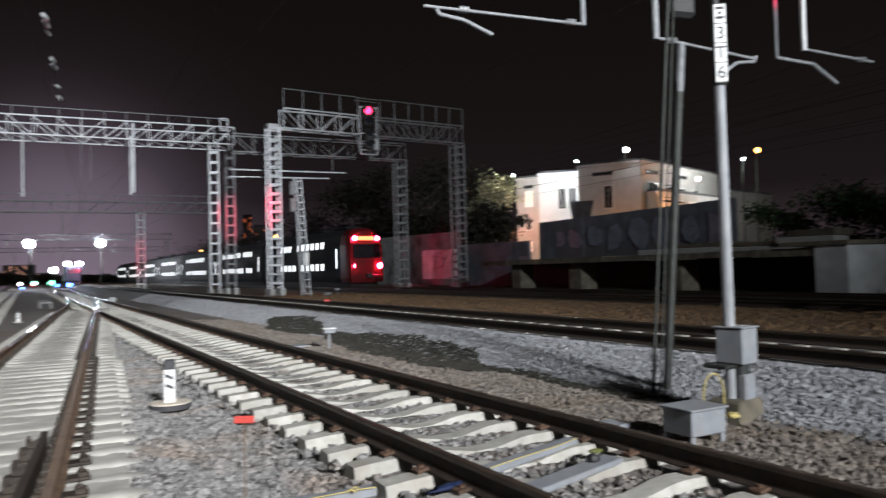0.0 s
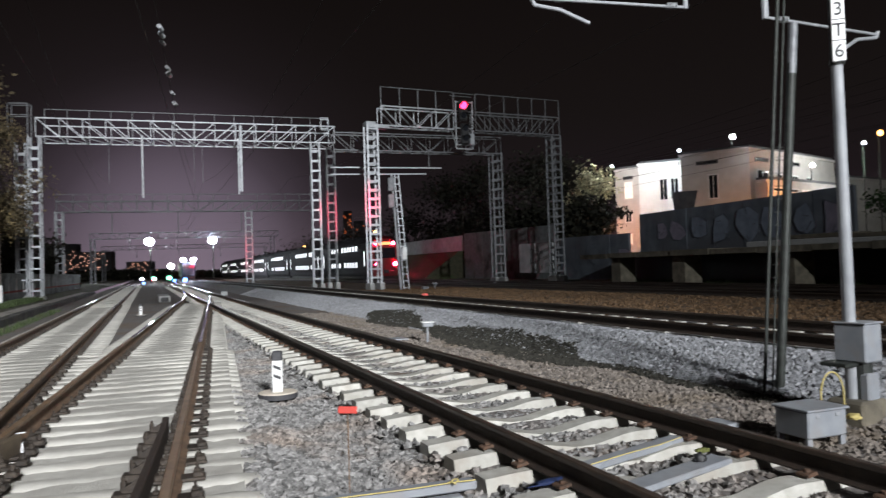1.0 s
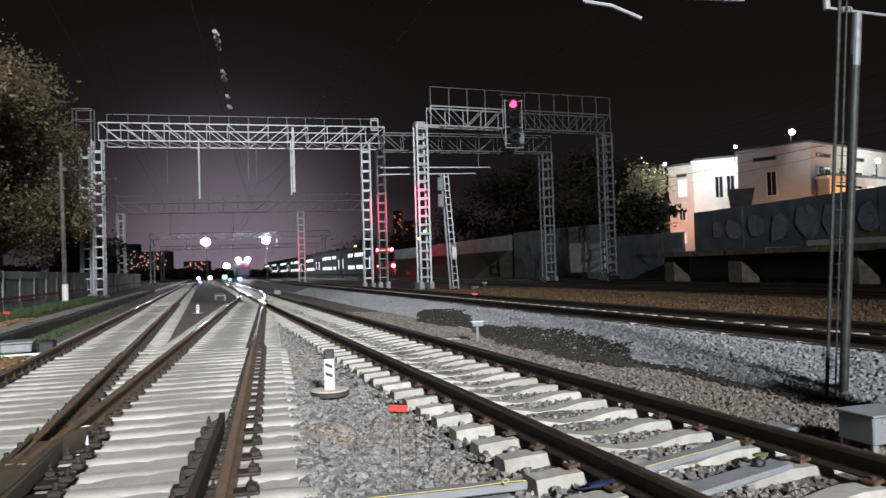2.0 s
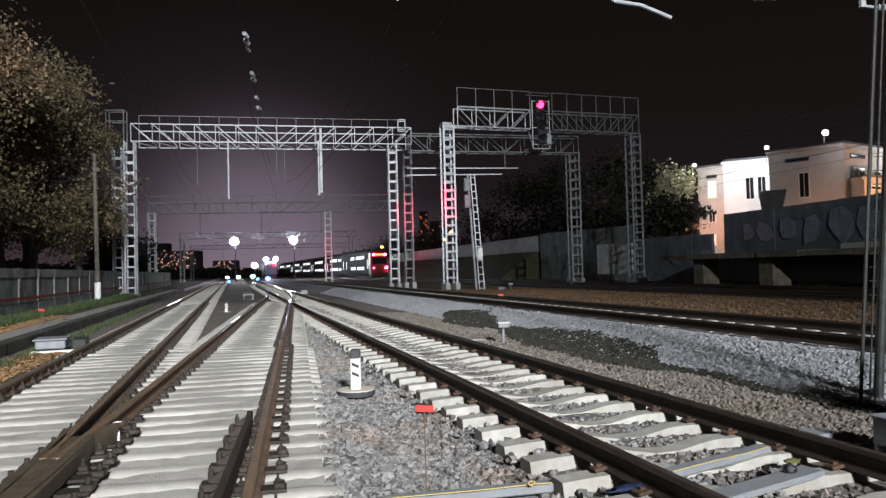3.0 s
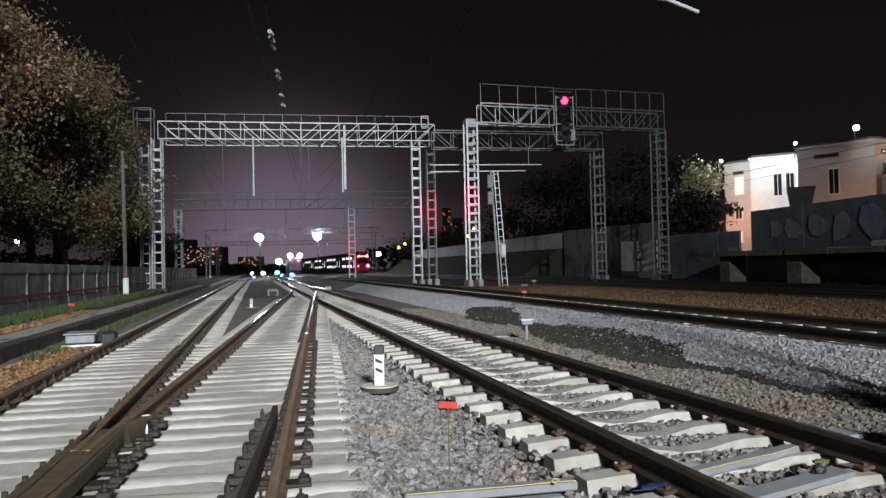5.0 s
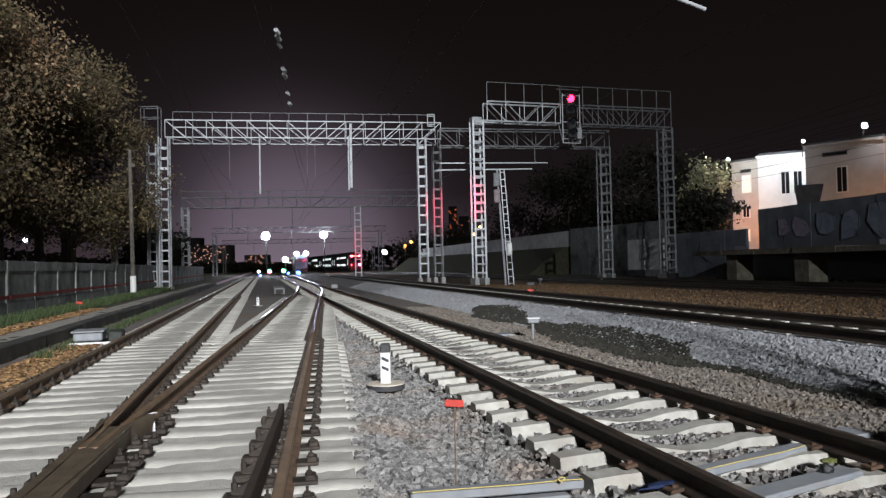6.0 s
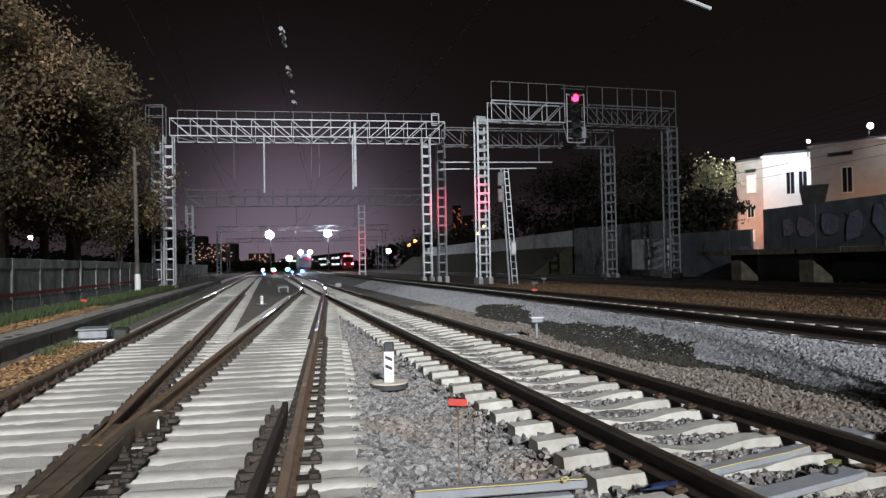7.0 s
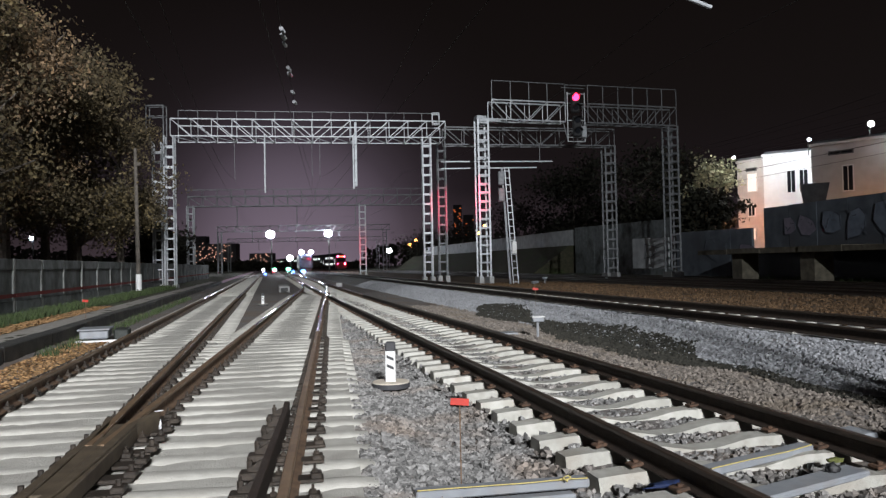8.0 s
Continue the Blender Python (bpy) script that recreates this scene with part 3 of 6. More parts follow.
scatter("loose_stones", 24000, between_tracks, 0.036, M["stone"], "mixed brown and grey crushed stones between two tracks", seed=2)
scatter("crib_stones", 13000, in_cribs, 0.034, M["stone"], "crushed stones lying between siding sleepers", seed=3)
scatter("edge_stones", 14000, in_strip(5.4, 7.28, 3.0, 30), 0.034, M["stone_dirt"], "dusty crushed stones beside the siding", seed=4)
scatter("bank_stones", 52000, in_strip(7.25, 8.75, 2.5, 60), 0.040, M["stone_grey"], "clean grey crushed stones on the bank", sink=0.5, seed=5)
scatter("rusty_stones", 22000, in_strip(10.9, 20.5, 2, 50, 1.3), 0.05, M["stone_brown"], "rust-stained crushed stones between raised tracks", seed=6)
scatter("oily_stones", 15000, dark_patch, 0.036, M["stone_dark"], "dark weedy patch of oil-soaked stones", sink=0.2, seed=7)
scatter("trench_stones", 3200, thin_dark_line, 0.032, M["stone_dark"], "thin dark line in the stones", sink=0.2, seed=8)


# ---- crossing and check rail ----
def build_crossing():
    ob = thing("rail_crossing", "worn dark steel crossing where two rails meet, with flared wing rails", "rail crossing", Matrix.Translation((-2.85, 5.2, RAIL_Z)))

    def piece(name, pts, w, h, material, label="", top=RAIL_Z):
        bm = bmesh.new()
        for a, b in zip(pts, pts[1:]):
            d = Vector((b[0] - a[0], b[1] - a[1], 0))
            m = Matrix.Translation(((a[0] + b[0]) / 2, (a[1] + b[1]) / 2, top - h / 2)) @ d.to_track_quat("Y", "Z").to_matrix().to_4x4()
            box(bm, (w, d.length + 0.01, h), m, 0.008)
        o = part(name, bm, material, ob, label)
        o.matrix_parent_inverse = ob.matrix_world.inverted()
        return o

    def r1(y): return x1(y) + 0.825
    def l2(y): return x2(y) - 0.81
    piece("nose", [((r1(4.7) + l2(4.7)) / 2, 4.7), ((r1(6.3) + l2(6.3)) / 2, 6.3)], 0.11, 0.17, M["worn_steel"], top=RAIL_Z - 0.004)
    piece("point_rail", [(r1(5.4), 5.4), (r1(6.05), 6.05)], 0.072, 0.17, M["worn_steel"], top=RAIL_Z - 0.008)
    piece("point_rail", [(l2(5.4), 5.4), (l2(6.05), 6.05)], 0.072, 0.17, M["worn_steel"], top=RAIL_Z - 0.012)
    # wing rails run on from the nearer rails and flare outwards
    piece("wing_rail", [(-1.67 - 0.245 * 0.5, 0.5), (-2.70, 4.2), (-2.80, 4.75), (l2(5.6) - 0.15, 5.6), (l2(6.7) - 0.19, 6.7), (l2(7.1) - 0.27, 7.1)][1:], 0.075, 0.18, M["worn_steel"])
    piece("wing_rail", [(-2.60, 4.2), (-2.62, 4.75), (r1(5.6) + 0.15, 5.6), (r1(6.8) + 0.22, 6.8), (r1(7.3) + 0.36, 7.3)], 0.075, 0.18, M["worn_steel"], top=RAIL_Z + 0.004)
    piece("lead_rail", [(l2(0) - 0.02, -1), (l2(4.25), 4.25)], 0.073, 0.18, M["worn_steel"], top=RAIL_Z - 0.006)
    piece("lead_rail", [(r1(-1), -1), (r1(4.2) - 0.02, 4.2)], 0.073, 0.18, M["worn_steel"], top=RAIL_Z - 0.010)
    piece("filler", [((r1(3.9) + l2(3.9)) / 2, 3.9), ((r1(6.9) + l2(6.9)) / 2, 6.9)], 0.34, 0.13, M["worn_steel"], top=RAIL_Z - 0.022)
    for i in range(9):
        y = 4.4 + 0.52 * i * 0.75
        bm = bmesh.new()
        box(bm, (0.78 - 0.02 * i, 0.17, 0.03), pose((r1(y) + l2(y)) / 2 + 0.05, y, 0.025, 0, 0, 11), 0.005)
        for s in (-0.31, 0.33):
            box(bm, (0.1, 0.14, 0.05), pose((r1(y) + l2(y)) / 2 + 0.05 + s, y + s * 0.2, 0.06, 0, 0, 11), 0.01)
            rod(bm, ((r1(y) + l2(y)) / 2 + 0.05 + s, y + s * 0.2, 0.08), ((r1(y) + l2(y)) / 2 + 0.05 + s, y + s * 0.2, 0.135), 0.022, 6)
        o = part("base_plate", bm, M["oily"], ob)
        o.matrix_parent_inverse = ob.matrix_world.inverted()

    ch = thing("check_rail", "brown check rail bolted beside the running rail", "rail", Matrix.Translation((-1.4, 5, RAIL_Z)))

    def c(y): return x2(y) + 0.81 - 0.19 + 0.013 * (y - 4.6)
    pts = [(c(y) , y) for y in (-1, 2, 4.0, 6.6)] + [(c(7.2) , 7.2), (c(7.7) - 0.015, 7.7)]
    bm = bmesh.new()
    for a, b in zip(pts, pts[1:]):
        d = Vector((b[0] - a[0], b[1] - a[1], 0))
        m = Matrix.Translation(((a[0] + b[0]) / 2, (a[1] + b[1]) / 2, RAIL_Z - 0.08)) @ d.to_track_quat("Y", "Z").to_matrix().to_4x4()
        box(bm, (0.06, d.length + 0.01, 0.18), m, 0.008)
    # the unlit side's darkness is put into the colour of the whole bar
    o = part("bar", bm, M["rail_dark"], ch)
    o.matrix_parent_inverse = ch.matrix_world.inverted()
    for i in range(12):
        y = 2.0 + 0.52 * i - 0.04
        bm = bmesh.new()
        box(bm, (0.2, 0.15, 0.06), pose(c(y) - 0.13, y, 0.04, 0, 0, 9), 0.012)
        rod(bm, (c(y) - 0.15, y, 0.06), (c(y) - 0.15, y, 0.15), 0.024, 6)
        rod(bm, (c(y) - 0.15, y, 0.14), (c(y) - 0.15, y, 0.18), 0.013, 6)
        bar(bm, (c(y) - 0.02, y, 0.12), (c(y) - 0.14, y, 0.05), 0.05, 0.1)
        o = part("bracket", bm, M["oily"], ch)
        o.matrix_parent_inverse = ch.matrix_world.inverted()


build_crossing()


# ---- small trackside things ----
def keep(o, ob):
    o.matrix_parent_inverse = ob.matrix_world.inverted()
    return o


def limit_post(x, y, z, h=0.62):
    ob = thing("limit_post", "short white limit post with black stripes on a pale round base", "limit post", Matrix.Translation((x, y, z)))
    k = h / 0.62
    bm = bmesh.new()
    rod(bm, (0, 0, 0.0), (0, 0, 0.07 * k), 0.275 * k, 28, 0.275 * k)
    part("base_rim", bm, M["dirty_black"], ob, "dark painted rim")
    bm = bmesh.new()
    rod(bm, (0, 0, 0.068 * k), (0, 0, 0.085 * k), 0.273 * k, 28, 0.26 * k)
    part("base_top", bm, M["cream"], ob)
    bm = bmesh.new()
    box(bm, (0.145 * k, 0.12 * k, 0.46 * k), pose(0, 0, 0.30 * k), 0.012)
    part("shaft", bm, M["white"], ob)
    bm = bmesh.new()
    box(bm, (0.150 * k, 0.126 * k, 0.14 * k), pose(0, 0, 0.588 * k), 0.018, 0.95)
    part("cap", bm, M["dirty_black"], ob, "worn dark rounded cap")
    for i, zz in enumerate((0.30, 0.43)):
        bm = bmesh.new()
        vs = [bm.verts.new((sx * 0.05 * k, -0.0625 * k, (zz + sz * 0.022 - sx * 0.022) * k)) for sx, sz in ((-1, -1), (1, -1), (1, 1), (-1, 1))]
        f = bm.faces.new(vs)
        r = bmesh.ops.extrude_face_region(bm, geom=[f])
        bmesh.ops.translate(bm, vec=(0, -0.004, 0), verts=[v for v in r["geom"] if isinstance(v, bmesh.types.BMVert)])
        part("stripe", bm, M["dirty_black"], ob)
    return ob


limit_post(-0.80, 10.42, -0.125)
limit_post(-8.1, 31.9, -0.05, 0.5)


def flag_marker(x, y, z, h, w, label):
    ob = thing("marker_plate", label, "track marker", Matrix.Translation((x, y, z)))
    bm = bmesh.new()
    rod(bm, (0, 0, -0.05), (0, 0, h), 0.006, 6)
    part("stake", bm, M["rail_rust"], ob)
    bm = bmesh.new()
    box(bm, (w, 0.008, w * 0.38), pose(0, -0.01, h - w * 0.1, 0, 4, 0), 0.002)
    part("plate", bm, M["red_paint"], ob)


flag_marker(0.105, 5.6, -0.1, 0.69, 0.145, "small red plate on a thin wire stake in the ballast")
flag_marker(-9.6, 19.1, 0.32, 0.55, 0.16, "small red plate on a stake in the verge")
flag_marker(2.85, 22.2, 0.22, 0.6, 0.18, "small red plate on a stake beside the raised track")


def track_box(x, y, z, s=1.0):
    ob = thing("junction_box", "small pale grey junction box on a thin post beside the siding", "junction box", pose(x, y, z, 0, 0, 6))
    bm = bmesh.new()
    rod(bm, (0, 0, 0), (0, 0, 0.4 * s), 0.03 * s, 8)
    part("post", bm, M["grey_pole"], ob)
    bm = bmesh.new()
    box(bm, (0.26 * s, 0.2 * s, 0.1 * s), pose(0, 0, 0.44 * s), 0.015)
    part("case", bm, M["grey_paint"], ob)
    bm = bmesh.new()
    box(bm, (0.30 * s, 0.23 * s, 0.025 * s), pose(0, 0, 0.5 * s), 0.006)
    part("lid", bm, M["white"], ob)


track_box(2.15, 16.5, -0.12)
track_box(6.6, 46.5, 0.1, 1.0)


def slab(name, size, m, material, label, category):
    bm = bmesh.new()
    box(bm, size, m, min(size) * 0.15)
    ob = tagged(part(name, bm, material), label, category)
    return ob


slab("cover_plate", (0.75, 0.4, 0.05), pose(1.35, 17.2, -0.06, 0, 0, ANG), M["grey_paint"], "flat pale grey metal cover lying beside the rail", "cover plate")
slab("cable_duct", (0.45, 0.35, 0.25), pose(6.0, 46.8, 0.25, 0, 0, 10), M["grey_paint"], "small grey equipment box by the mast foot", "equipment box")
slab("point_heater_box", (0.5, 0.4, 0.35), pose(-8.7, 59.3, 0.05, 0, 0, 10), M["footing"], "small pale equipment box between distant tracks", "equipment box")


# drive rods in grey covers crossing under the siding, with a yellow cord
def rod_cover(a, b, w, h, label):
    a, b = Vector(a), Vector(b)
    ob = thing("rod_cover", label, "drive rod cover", Matrix.Translation(a))
    d = b - a
    q = d.to_track_quat("X", "Z").to_matrix().to_4x4()
    bm = bmesh.new()
    box(bm, (d.length, w, h), Matrix.Translation(d / 2) @ q, 0.012)
    part("cover", bm, M["grey_paint"], ob)
    return ob


def tie(cord_ob, parent):
    cord_ob.parent = parent
    cord_ob.matrix_parent_inverse = parent.matrix_world.inverted()


def cord(name, pts, r, material, label, category=""):
    cu = bpy.data.curves.new(name, "CURVE")
    cu.dimensions, cu.bevel_depth, cu.bevel_resolution = "3D", r, 2
    sp = cu.splines.new("POLY")
    sp.points.add(len(pts) - 1)
    for p, c in zip(sp.points, pts):
        p.co = (*c, 1)
    cu.materials.append(material)
    return tagged(new(name, cu), label, category)


COVER_A = rod_cover((-0.24, 5.22, -0.02), (1.06, 5.46, -0.02), 0.12, 0.07, "long pale grey metal cover over a point drive rod")
rod_cover((-0.1, 4.93, -0.02), (0.9, 5.12, -0.02), 0.10, 0.06, "second grey metal rod cover in the ballast")
COVER_B = rod_cover((1.98, 5.56, 0.0), (3.09, 6.15, 0.02), 0.14, 0.06, "grey metal bar crossing between the siding rails")
rod_cover((2.02, 4.90, 0.0), (3.12, 5.45, 0.02), 0.20, 0.05, "wide grey metal plate between the siding rails")
bpy.context.view_layer.update()
tie(cord("yellow_cord", [(-0.22, 5.15, 0.03), (0.18, 5.21, 0.032), (0.58, 5.28, 0.03), (0.9, 5.34, 0.035), (1.05, 5.37, 0.03)], 0.005, M["yellow"], "yellow nylon cord"), COVER_A)
tie(cord("yellow_cord", [(2.02, 5.49, 0.045), (2.4, 5.68, 0.055), (2.8, 5.90, 0.05), (3.08, 6.06, 0.06)], 0.005, M["yellow"], "yellow nylon cord"), COVER_B)
kn = [(0.87 + 0.05 * math.cos(a) * (0.6 + 0.4 * math.sin(3 * a)), 5.33 + 0.025 * math.sin(a), 0.04 + 0.015 * math.sin(2 * a)) for a in frange(0, 18, 50)]
tie(cord("cord_knot", kn, 0.005, M["yellow"], "tangled yellow knot"), COVER_A)


def rag(x, y, z, s, material, label, seed):
    rng = random.Random(seed)
    bm = bmesh.new()
    bmesh.ops.create_icosphere(bm, subdivisions=3, radius=1)
    for v in bm.verts:
        n = noise.noise(v.co * 2.1 + Vector((seed, 0, 0))) + 0.6 * noise.noise(v.co * 5.0 + Vector((0, seed, 0)))
        v.co = Vector((v.co.x * s[0], v.co.y * s[1], max(v.co.z, -0.3) * s[2])) * (1 + 0.45 * n)
    ob = tagged(part("rag", bm, material, smooth=True), label, "rag")
    ob.matrix_world = pose(x, y, z, 0, 0, rng.uniform(0, 60))


rag(1.62, 5.2, 0.02, (0.20, 0.05, 0.03), M["blue_cloth"], "crumpled dark blue rag beside the rail foot", 3)
rag(3.06, 5.66, 0.04, (0.09, 0.05, 0.018), M["green_cloth"], "crumpled yellow-green rag on the cross plate", 5)
rag(2.88, 5.36, 0.06, (0.05, 0.04, 0.05), M["black"], "small black rubber scrap on the cross plate", 8)
rag(-2.82, 7.05, 0.1, (0.012, 0.012, 0.07), M["cardboard"], "strip of torn white tape caught on the crossing", 11)
rag(-2.95, 7.35, 0.205, (0.04, 0.02, 0.008), M["cardboard"], "scrap of white tape on the wing rail", 12)


# ---- lattice portals ----
UNIT = {}


def stick(name, a, b, w, h, material, parent, label=""):
    """A straight steel piece from a to b: an object on a shared unit bar."""
    key = material.name
    if key not in UNIT:
        bm = bmesh.new()
        box(bm, (1, 1, 1))
        me = bpy.data.meshes.new("bar")
        bm.to_mesh(me)
        bm.free()
        me.materials.append(material)
        UNIT[key] = me
    a, b = Vector(a), Vector(b)
    d = b - a
    up = "Y" if abs(d.normalized().z) > 0.9 else "Z"
    q = d.to_track_quat("X", up).to_matrix().to_4x4()
    o = new(name, UNIT[key])
    o.parent = parent
    o.matrix_parent_inverse = parent.matrix_world.inverted() if parent else Matrix()
    o.matrix_basis = Matrix.Translation((a + b) / 2) @ q @ Matrix.Diagonal((d.length, w, h, 1))
    return tagged(o, label)


def column(ob, base, z0, z1, along, w=0.8, leg=0.15, step=0.72, material=None, foot=0.5, batten=0.12):
    """A four-legged lattice column: legs, battens on each side, concrete footing."""
    material = material or M["steel"]
    along = Vector((along[0], along[1], 0)).normalized()
    cross = Vector((-along.y, along.x, 0))
    base = Vector((base[0], base[1], 0))
    corner = [base + along * (sx * w / 2) + cross * (sy * w / 2) for sx, sy in ((-1, -1), (1, -1), (1, 1), (-1, 1))]
    legs = []
    for c in corner:
        bm = bmesh.new()
        bar(bm, c + Vector((0, 0, z0 + foot)), c + Vector((0, 0, z1)), leg)
        legs.append(keep(part("column_leg", bm, material, ob), ob))
    z = z0 + foot + 0.35
    while z < z1 - 0.1:
        for i in range(4):
            stick("batten", corner[i] + Vector((0, 0, z)), corner[(i + 1) % 4] + Vector((0, 0, z)), 0.02, batten, material, legs[i])
        z += step
    bm = bmesh.new()
    m = Matrix.Translation((base.x, base.y, z0 + foot / 2 - 0.15)) @ along.to_track_quat("X", "Z").to_matrix().to_4x4()
    for s in (-1, 1):
        box(bm, (0.34, w + 0.42, foot + 0.3), m @ pose(s * w / 2, 0, 0), 0.03, 0.92)
    keep(part("footing", bm, M["footing"], ob, "grey concrete footing"), ob)


def beam(ob, a, b, z0, z1, depth=0.9, bay=1.35, chord=0.10, lace=0.055, material=None, rail_h=0.0, rail_sides=(-1, 1)):
    """A box truss from a to b with posts, diagonals and a walkway railing."""
    material = material or M["steel"]
    a, b = Vector((a[0], a[1], 0)), Vector((b[0], b[1], 0))
    d = (b - a).normalized()
    c = Vector((-d.y, d.x, 0)) * depth / 2
    n = max(2, round((b - a).length / bay))
    bm = bmesh.new()
    for s in (-1, 1):
        for z in (z0, z1):
            bar(bm, a + c * s + Vector((0, 0, z)), b + c * s + Vector((0, 0, z)), chord)
    truss = part("truss", bm, material, ob)
    keep(truss, ob)
    pts = [a + (b - a) * i / n for i in range(n + 1)]
    for i, p in enumerate(pts):
        for s in (-1, 1):
            stick("post", p + c * s + Vector((0, 0, z0)), p + c * s + Vector((0, 0, z1)), lace, lace, material, truss)
        stick("cross_bar", p - c + Vector((0, 0, z0)), p + c + Vector((0, 0, z0)), lace, lace, material, truss)
        if i < n:
            q = pts[i + 1]
            left = i < n / 2
            for s in (-1, 1):
                zz = (z1, z0) if left else (z0, z1)
                stick("diagonal", p + c * s + Vector((0, 0, zz[0])), q + c * s + Vector((0, 0, zz[1])), lace * 1.2, lace, material, truss)
            stick("diagonal", p - c + Vector((0, 0, z0)), q + c + Vector((0, 0, z0)), lace, lace, material, truss)
    if rail_h:
        bm = bmesh.new()
        for s in rail_sides:
            bar(bm, a + c * s + Vector((0, 0, z1 + rail_h)), b + c * s + Vector((0, 0, z1 + rail_h)), 0.05)
        railing = part("railing", bm, M["steel_dark"], ob)
        keep(railing, ob)
        for p in pts:
            for s in rail_sides:
                stick("railing_post", p + c * s + Vector((0, 0, z1)), p + c * s + Vector((0, 0, z1 + rail_h)), 0.05, 0.05, M["steel_dark"], railing)
    return truss


def hanger(ob, p, z0, z1, w=0.1, material=None):
    stick("hanger_post", (p[0], p[1], z0), (p[0], p[1], z1), w, w, material or M["steel"], ob)


def build_portals():
    # main catenary portal: front legs and back legs, beam as deep as they stand apart
    A0, A1, A2 = (-19.1, 50.0), (-1.1, 52.9), (12.7, 54.0)
    ob = thing("catenary_portal", "galvanised lattice portal with railed walkway spanning the yard tracks", "railway gantry", Matrix.Translation((*A0, 0.1)))
    along = (A1[0] - A0[0], A1[1] - A0[1])
    column(ob, (-20.9, 52.4), 0.05, 11.0, along, 0.62, leg=0.095, batten=0.10)
    column(ob, A0, 0.05, 11.0, along, 0.62, leg=0.095, batten=0.10)
    column(ob, A1, 0.2, 11.0, along, 0.60, leg=0.095, batten=0.10)
    # rear middle leg and right half: weaker light rendered with the darker steel
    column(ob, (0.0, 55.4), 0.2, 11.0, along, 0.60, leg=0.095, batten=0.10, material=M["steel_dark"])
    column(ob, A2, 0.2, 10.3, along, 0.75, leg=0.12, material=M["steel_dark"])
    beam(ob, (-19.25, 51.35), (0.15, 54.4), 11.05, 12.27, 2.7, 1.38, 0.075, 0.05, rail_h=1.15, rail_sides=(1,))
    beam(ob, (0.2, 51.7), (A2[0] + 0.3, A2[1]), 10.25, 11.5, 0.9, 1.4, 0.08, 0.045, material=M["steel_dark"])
    for p, w in (((-0.35, 52.4), 0.5), ((-20.0, 50.0), 1.2)):
        bm = bmesh.new()
        z = 11.95 if p[0] > -5 else 12.4
        for zz in (z, z + 0.75):
            for s in (-1, 1):
                bar(bm, (p[0] - w / 2, p[1] + s * 0.3, zz), (p[0] + w / 2, p[1] + s * 0.3, zz), 0.06)
                bar(bm, (p[0] + s * w / 2, p[1] - 0.3, zz), (p[0] + s * w / 2, p[1] + 0.3, zz), 0.06)
        for sx in (-1, 1):
            for sy in (-1, 1):
                bar(bm, (p[0] + sx * w / 2, p[1] + sy * 0.3, z - (1.9 if p[0] < -5 else 0)), (p[0] + sx * w / 2, p[1] + sy * 0.3, z + 0.75), 0.06)
        keep(part("cage", bm, M["steel_dark"] if p[0] < -5 else M["steel"], ob), ob)
    hanger(ob, (-12.45, 50.2), 6.9, 11.1, 0.10)
    hanger(ob, (-6.10, 50.9), 7.3, 11.9, 0.16)
    hanger(ob, (-6.35, 51.5), 7.2, 11.1, 0.10)
    for path in (x1, x2, x3):
        stick("suspension_rod", (path(51.7), 51.7, 8.05), (path(51.7), 51.7, 11.1), 0.025, 0.025, M["steel_dark"], ob)
    stick("crossbar", (0.0, 51.0, 8.95), (8.15, 52.0, 8.95), 0.08, 0.08, M["steel"], ob)
    stick("crossbar", (0.0, 51.0, 8.45), (6.95, 51.8, 8.50), 0.08, 0.08, M["steel"], ob)
    stick("brace", (7.2, 51.9, 8.95), (7.2, 51.9, 10.3), 0.05, 0.05, M["steel_dark"], ob)
    stick("brace", (3.0, 51.4, 8.5), (3.0, 51.4, 10.3), 0.04, 0.04, M["steel_dark"], ob)

    # signal bridge
    B0, B1 = (2.82, 49.0), (17.1, 53.0)
    sb = thing("signal_bridge", "galvanised lattice signal bridge with railed deck and one red light", "signal gantry", Matrix.Translation((*B0, 0.2)))
    al = (B1[0] - B0[0], B1[1] - B0[1])
    column(sb, B0, 0.2, 11.5, al, 0.72, leg=0.12, step=0.6)
    # right column and right deck half are coloured darker for the light falling off
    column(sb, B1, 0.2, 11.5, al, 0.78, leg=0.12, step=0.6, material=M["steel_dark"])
    d = Vector((al[0], al[1], 0)).normalized()
    s0 = Vector((3.45, 49.18, 0))
    beam(sb, s0, (8.75, 50.66), 11.5, 12.85, 0.85, 1.3, 0.09, 0.05, rail_h=1.32, rail_sides=(-1,))
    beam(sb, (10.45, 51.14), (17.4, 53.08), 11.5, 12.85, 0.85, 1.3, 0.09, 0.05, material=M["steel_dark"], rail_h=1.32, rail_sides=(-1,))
    for z in (14.15, 12.85):
        stick("walkway_rail", (8.75, 50.3, z), (10.45, 50.8, z), 0.05, 0.05, M["steel_dark"], sb)
        stick("walkway_rail", (8.75, 51.1, z), (10.45, 51.6, z), 0.05, 0.05, M["steel_dark"], sb)
    bm = bmesh.new()
    box(bm, (1.5, 0.6, 0.25), pose(3.3, 49.05, 11.45, 0, 0, 15), 0.02)
    box(bm, (0.7, 0.7, 0.3), pose(2.75, 49.0, 11.6, 0, 0, 15), 0.02)
    keep(part("bracket", bm, M["steel"], sb), sb)
    # signal head with cage
    H = Matrix.Translation((9.6, 50.2, 0)) @ pose(0, 0, 0, 0, 0, 12)
    bm = bmesh.new()
    box(bm, (0.62, 0.25, 1.5), H @ pose(-0.05, 0, 12.85), 0.08)
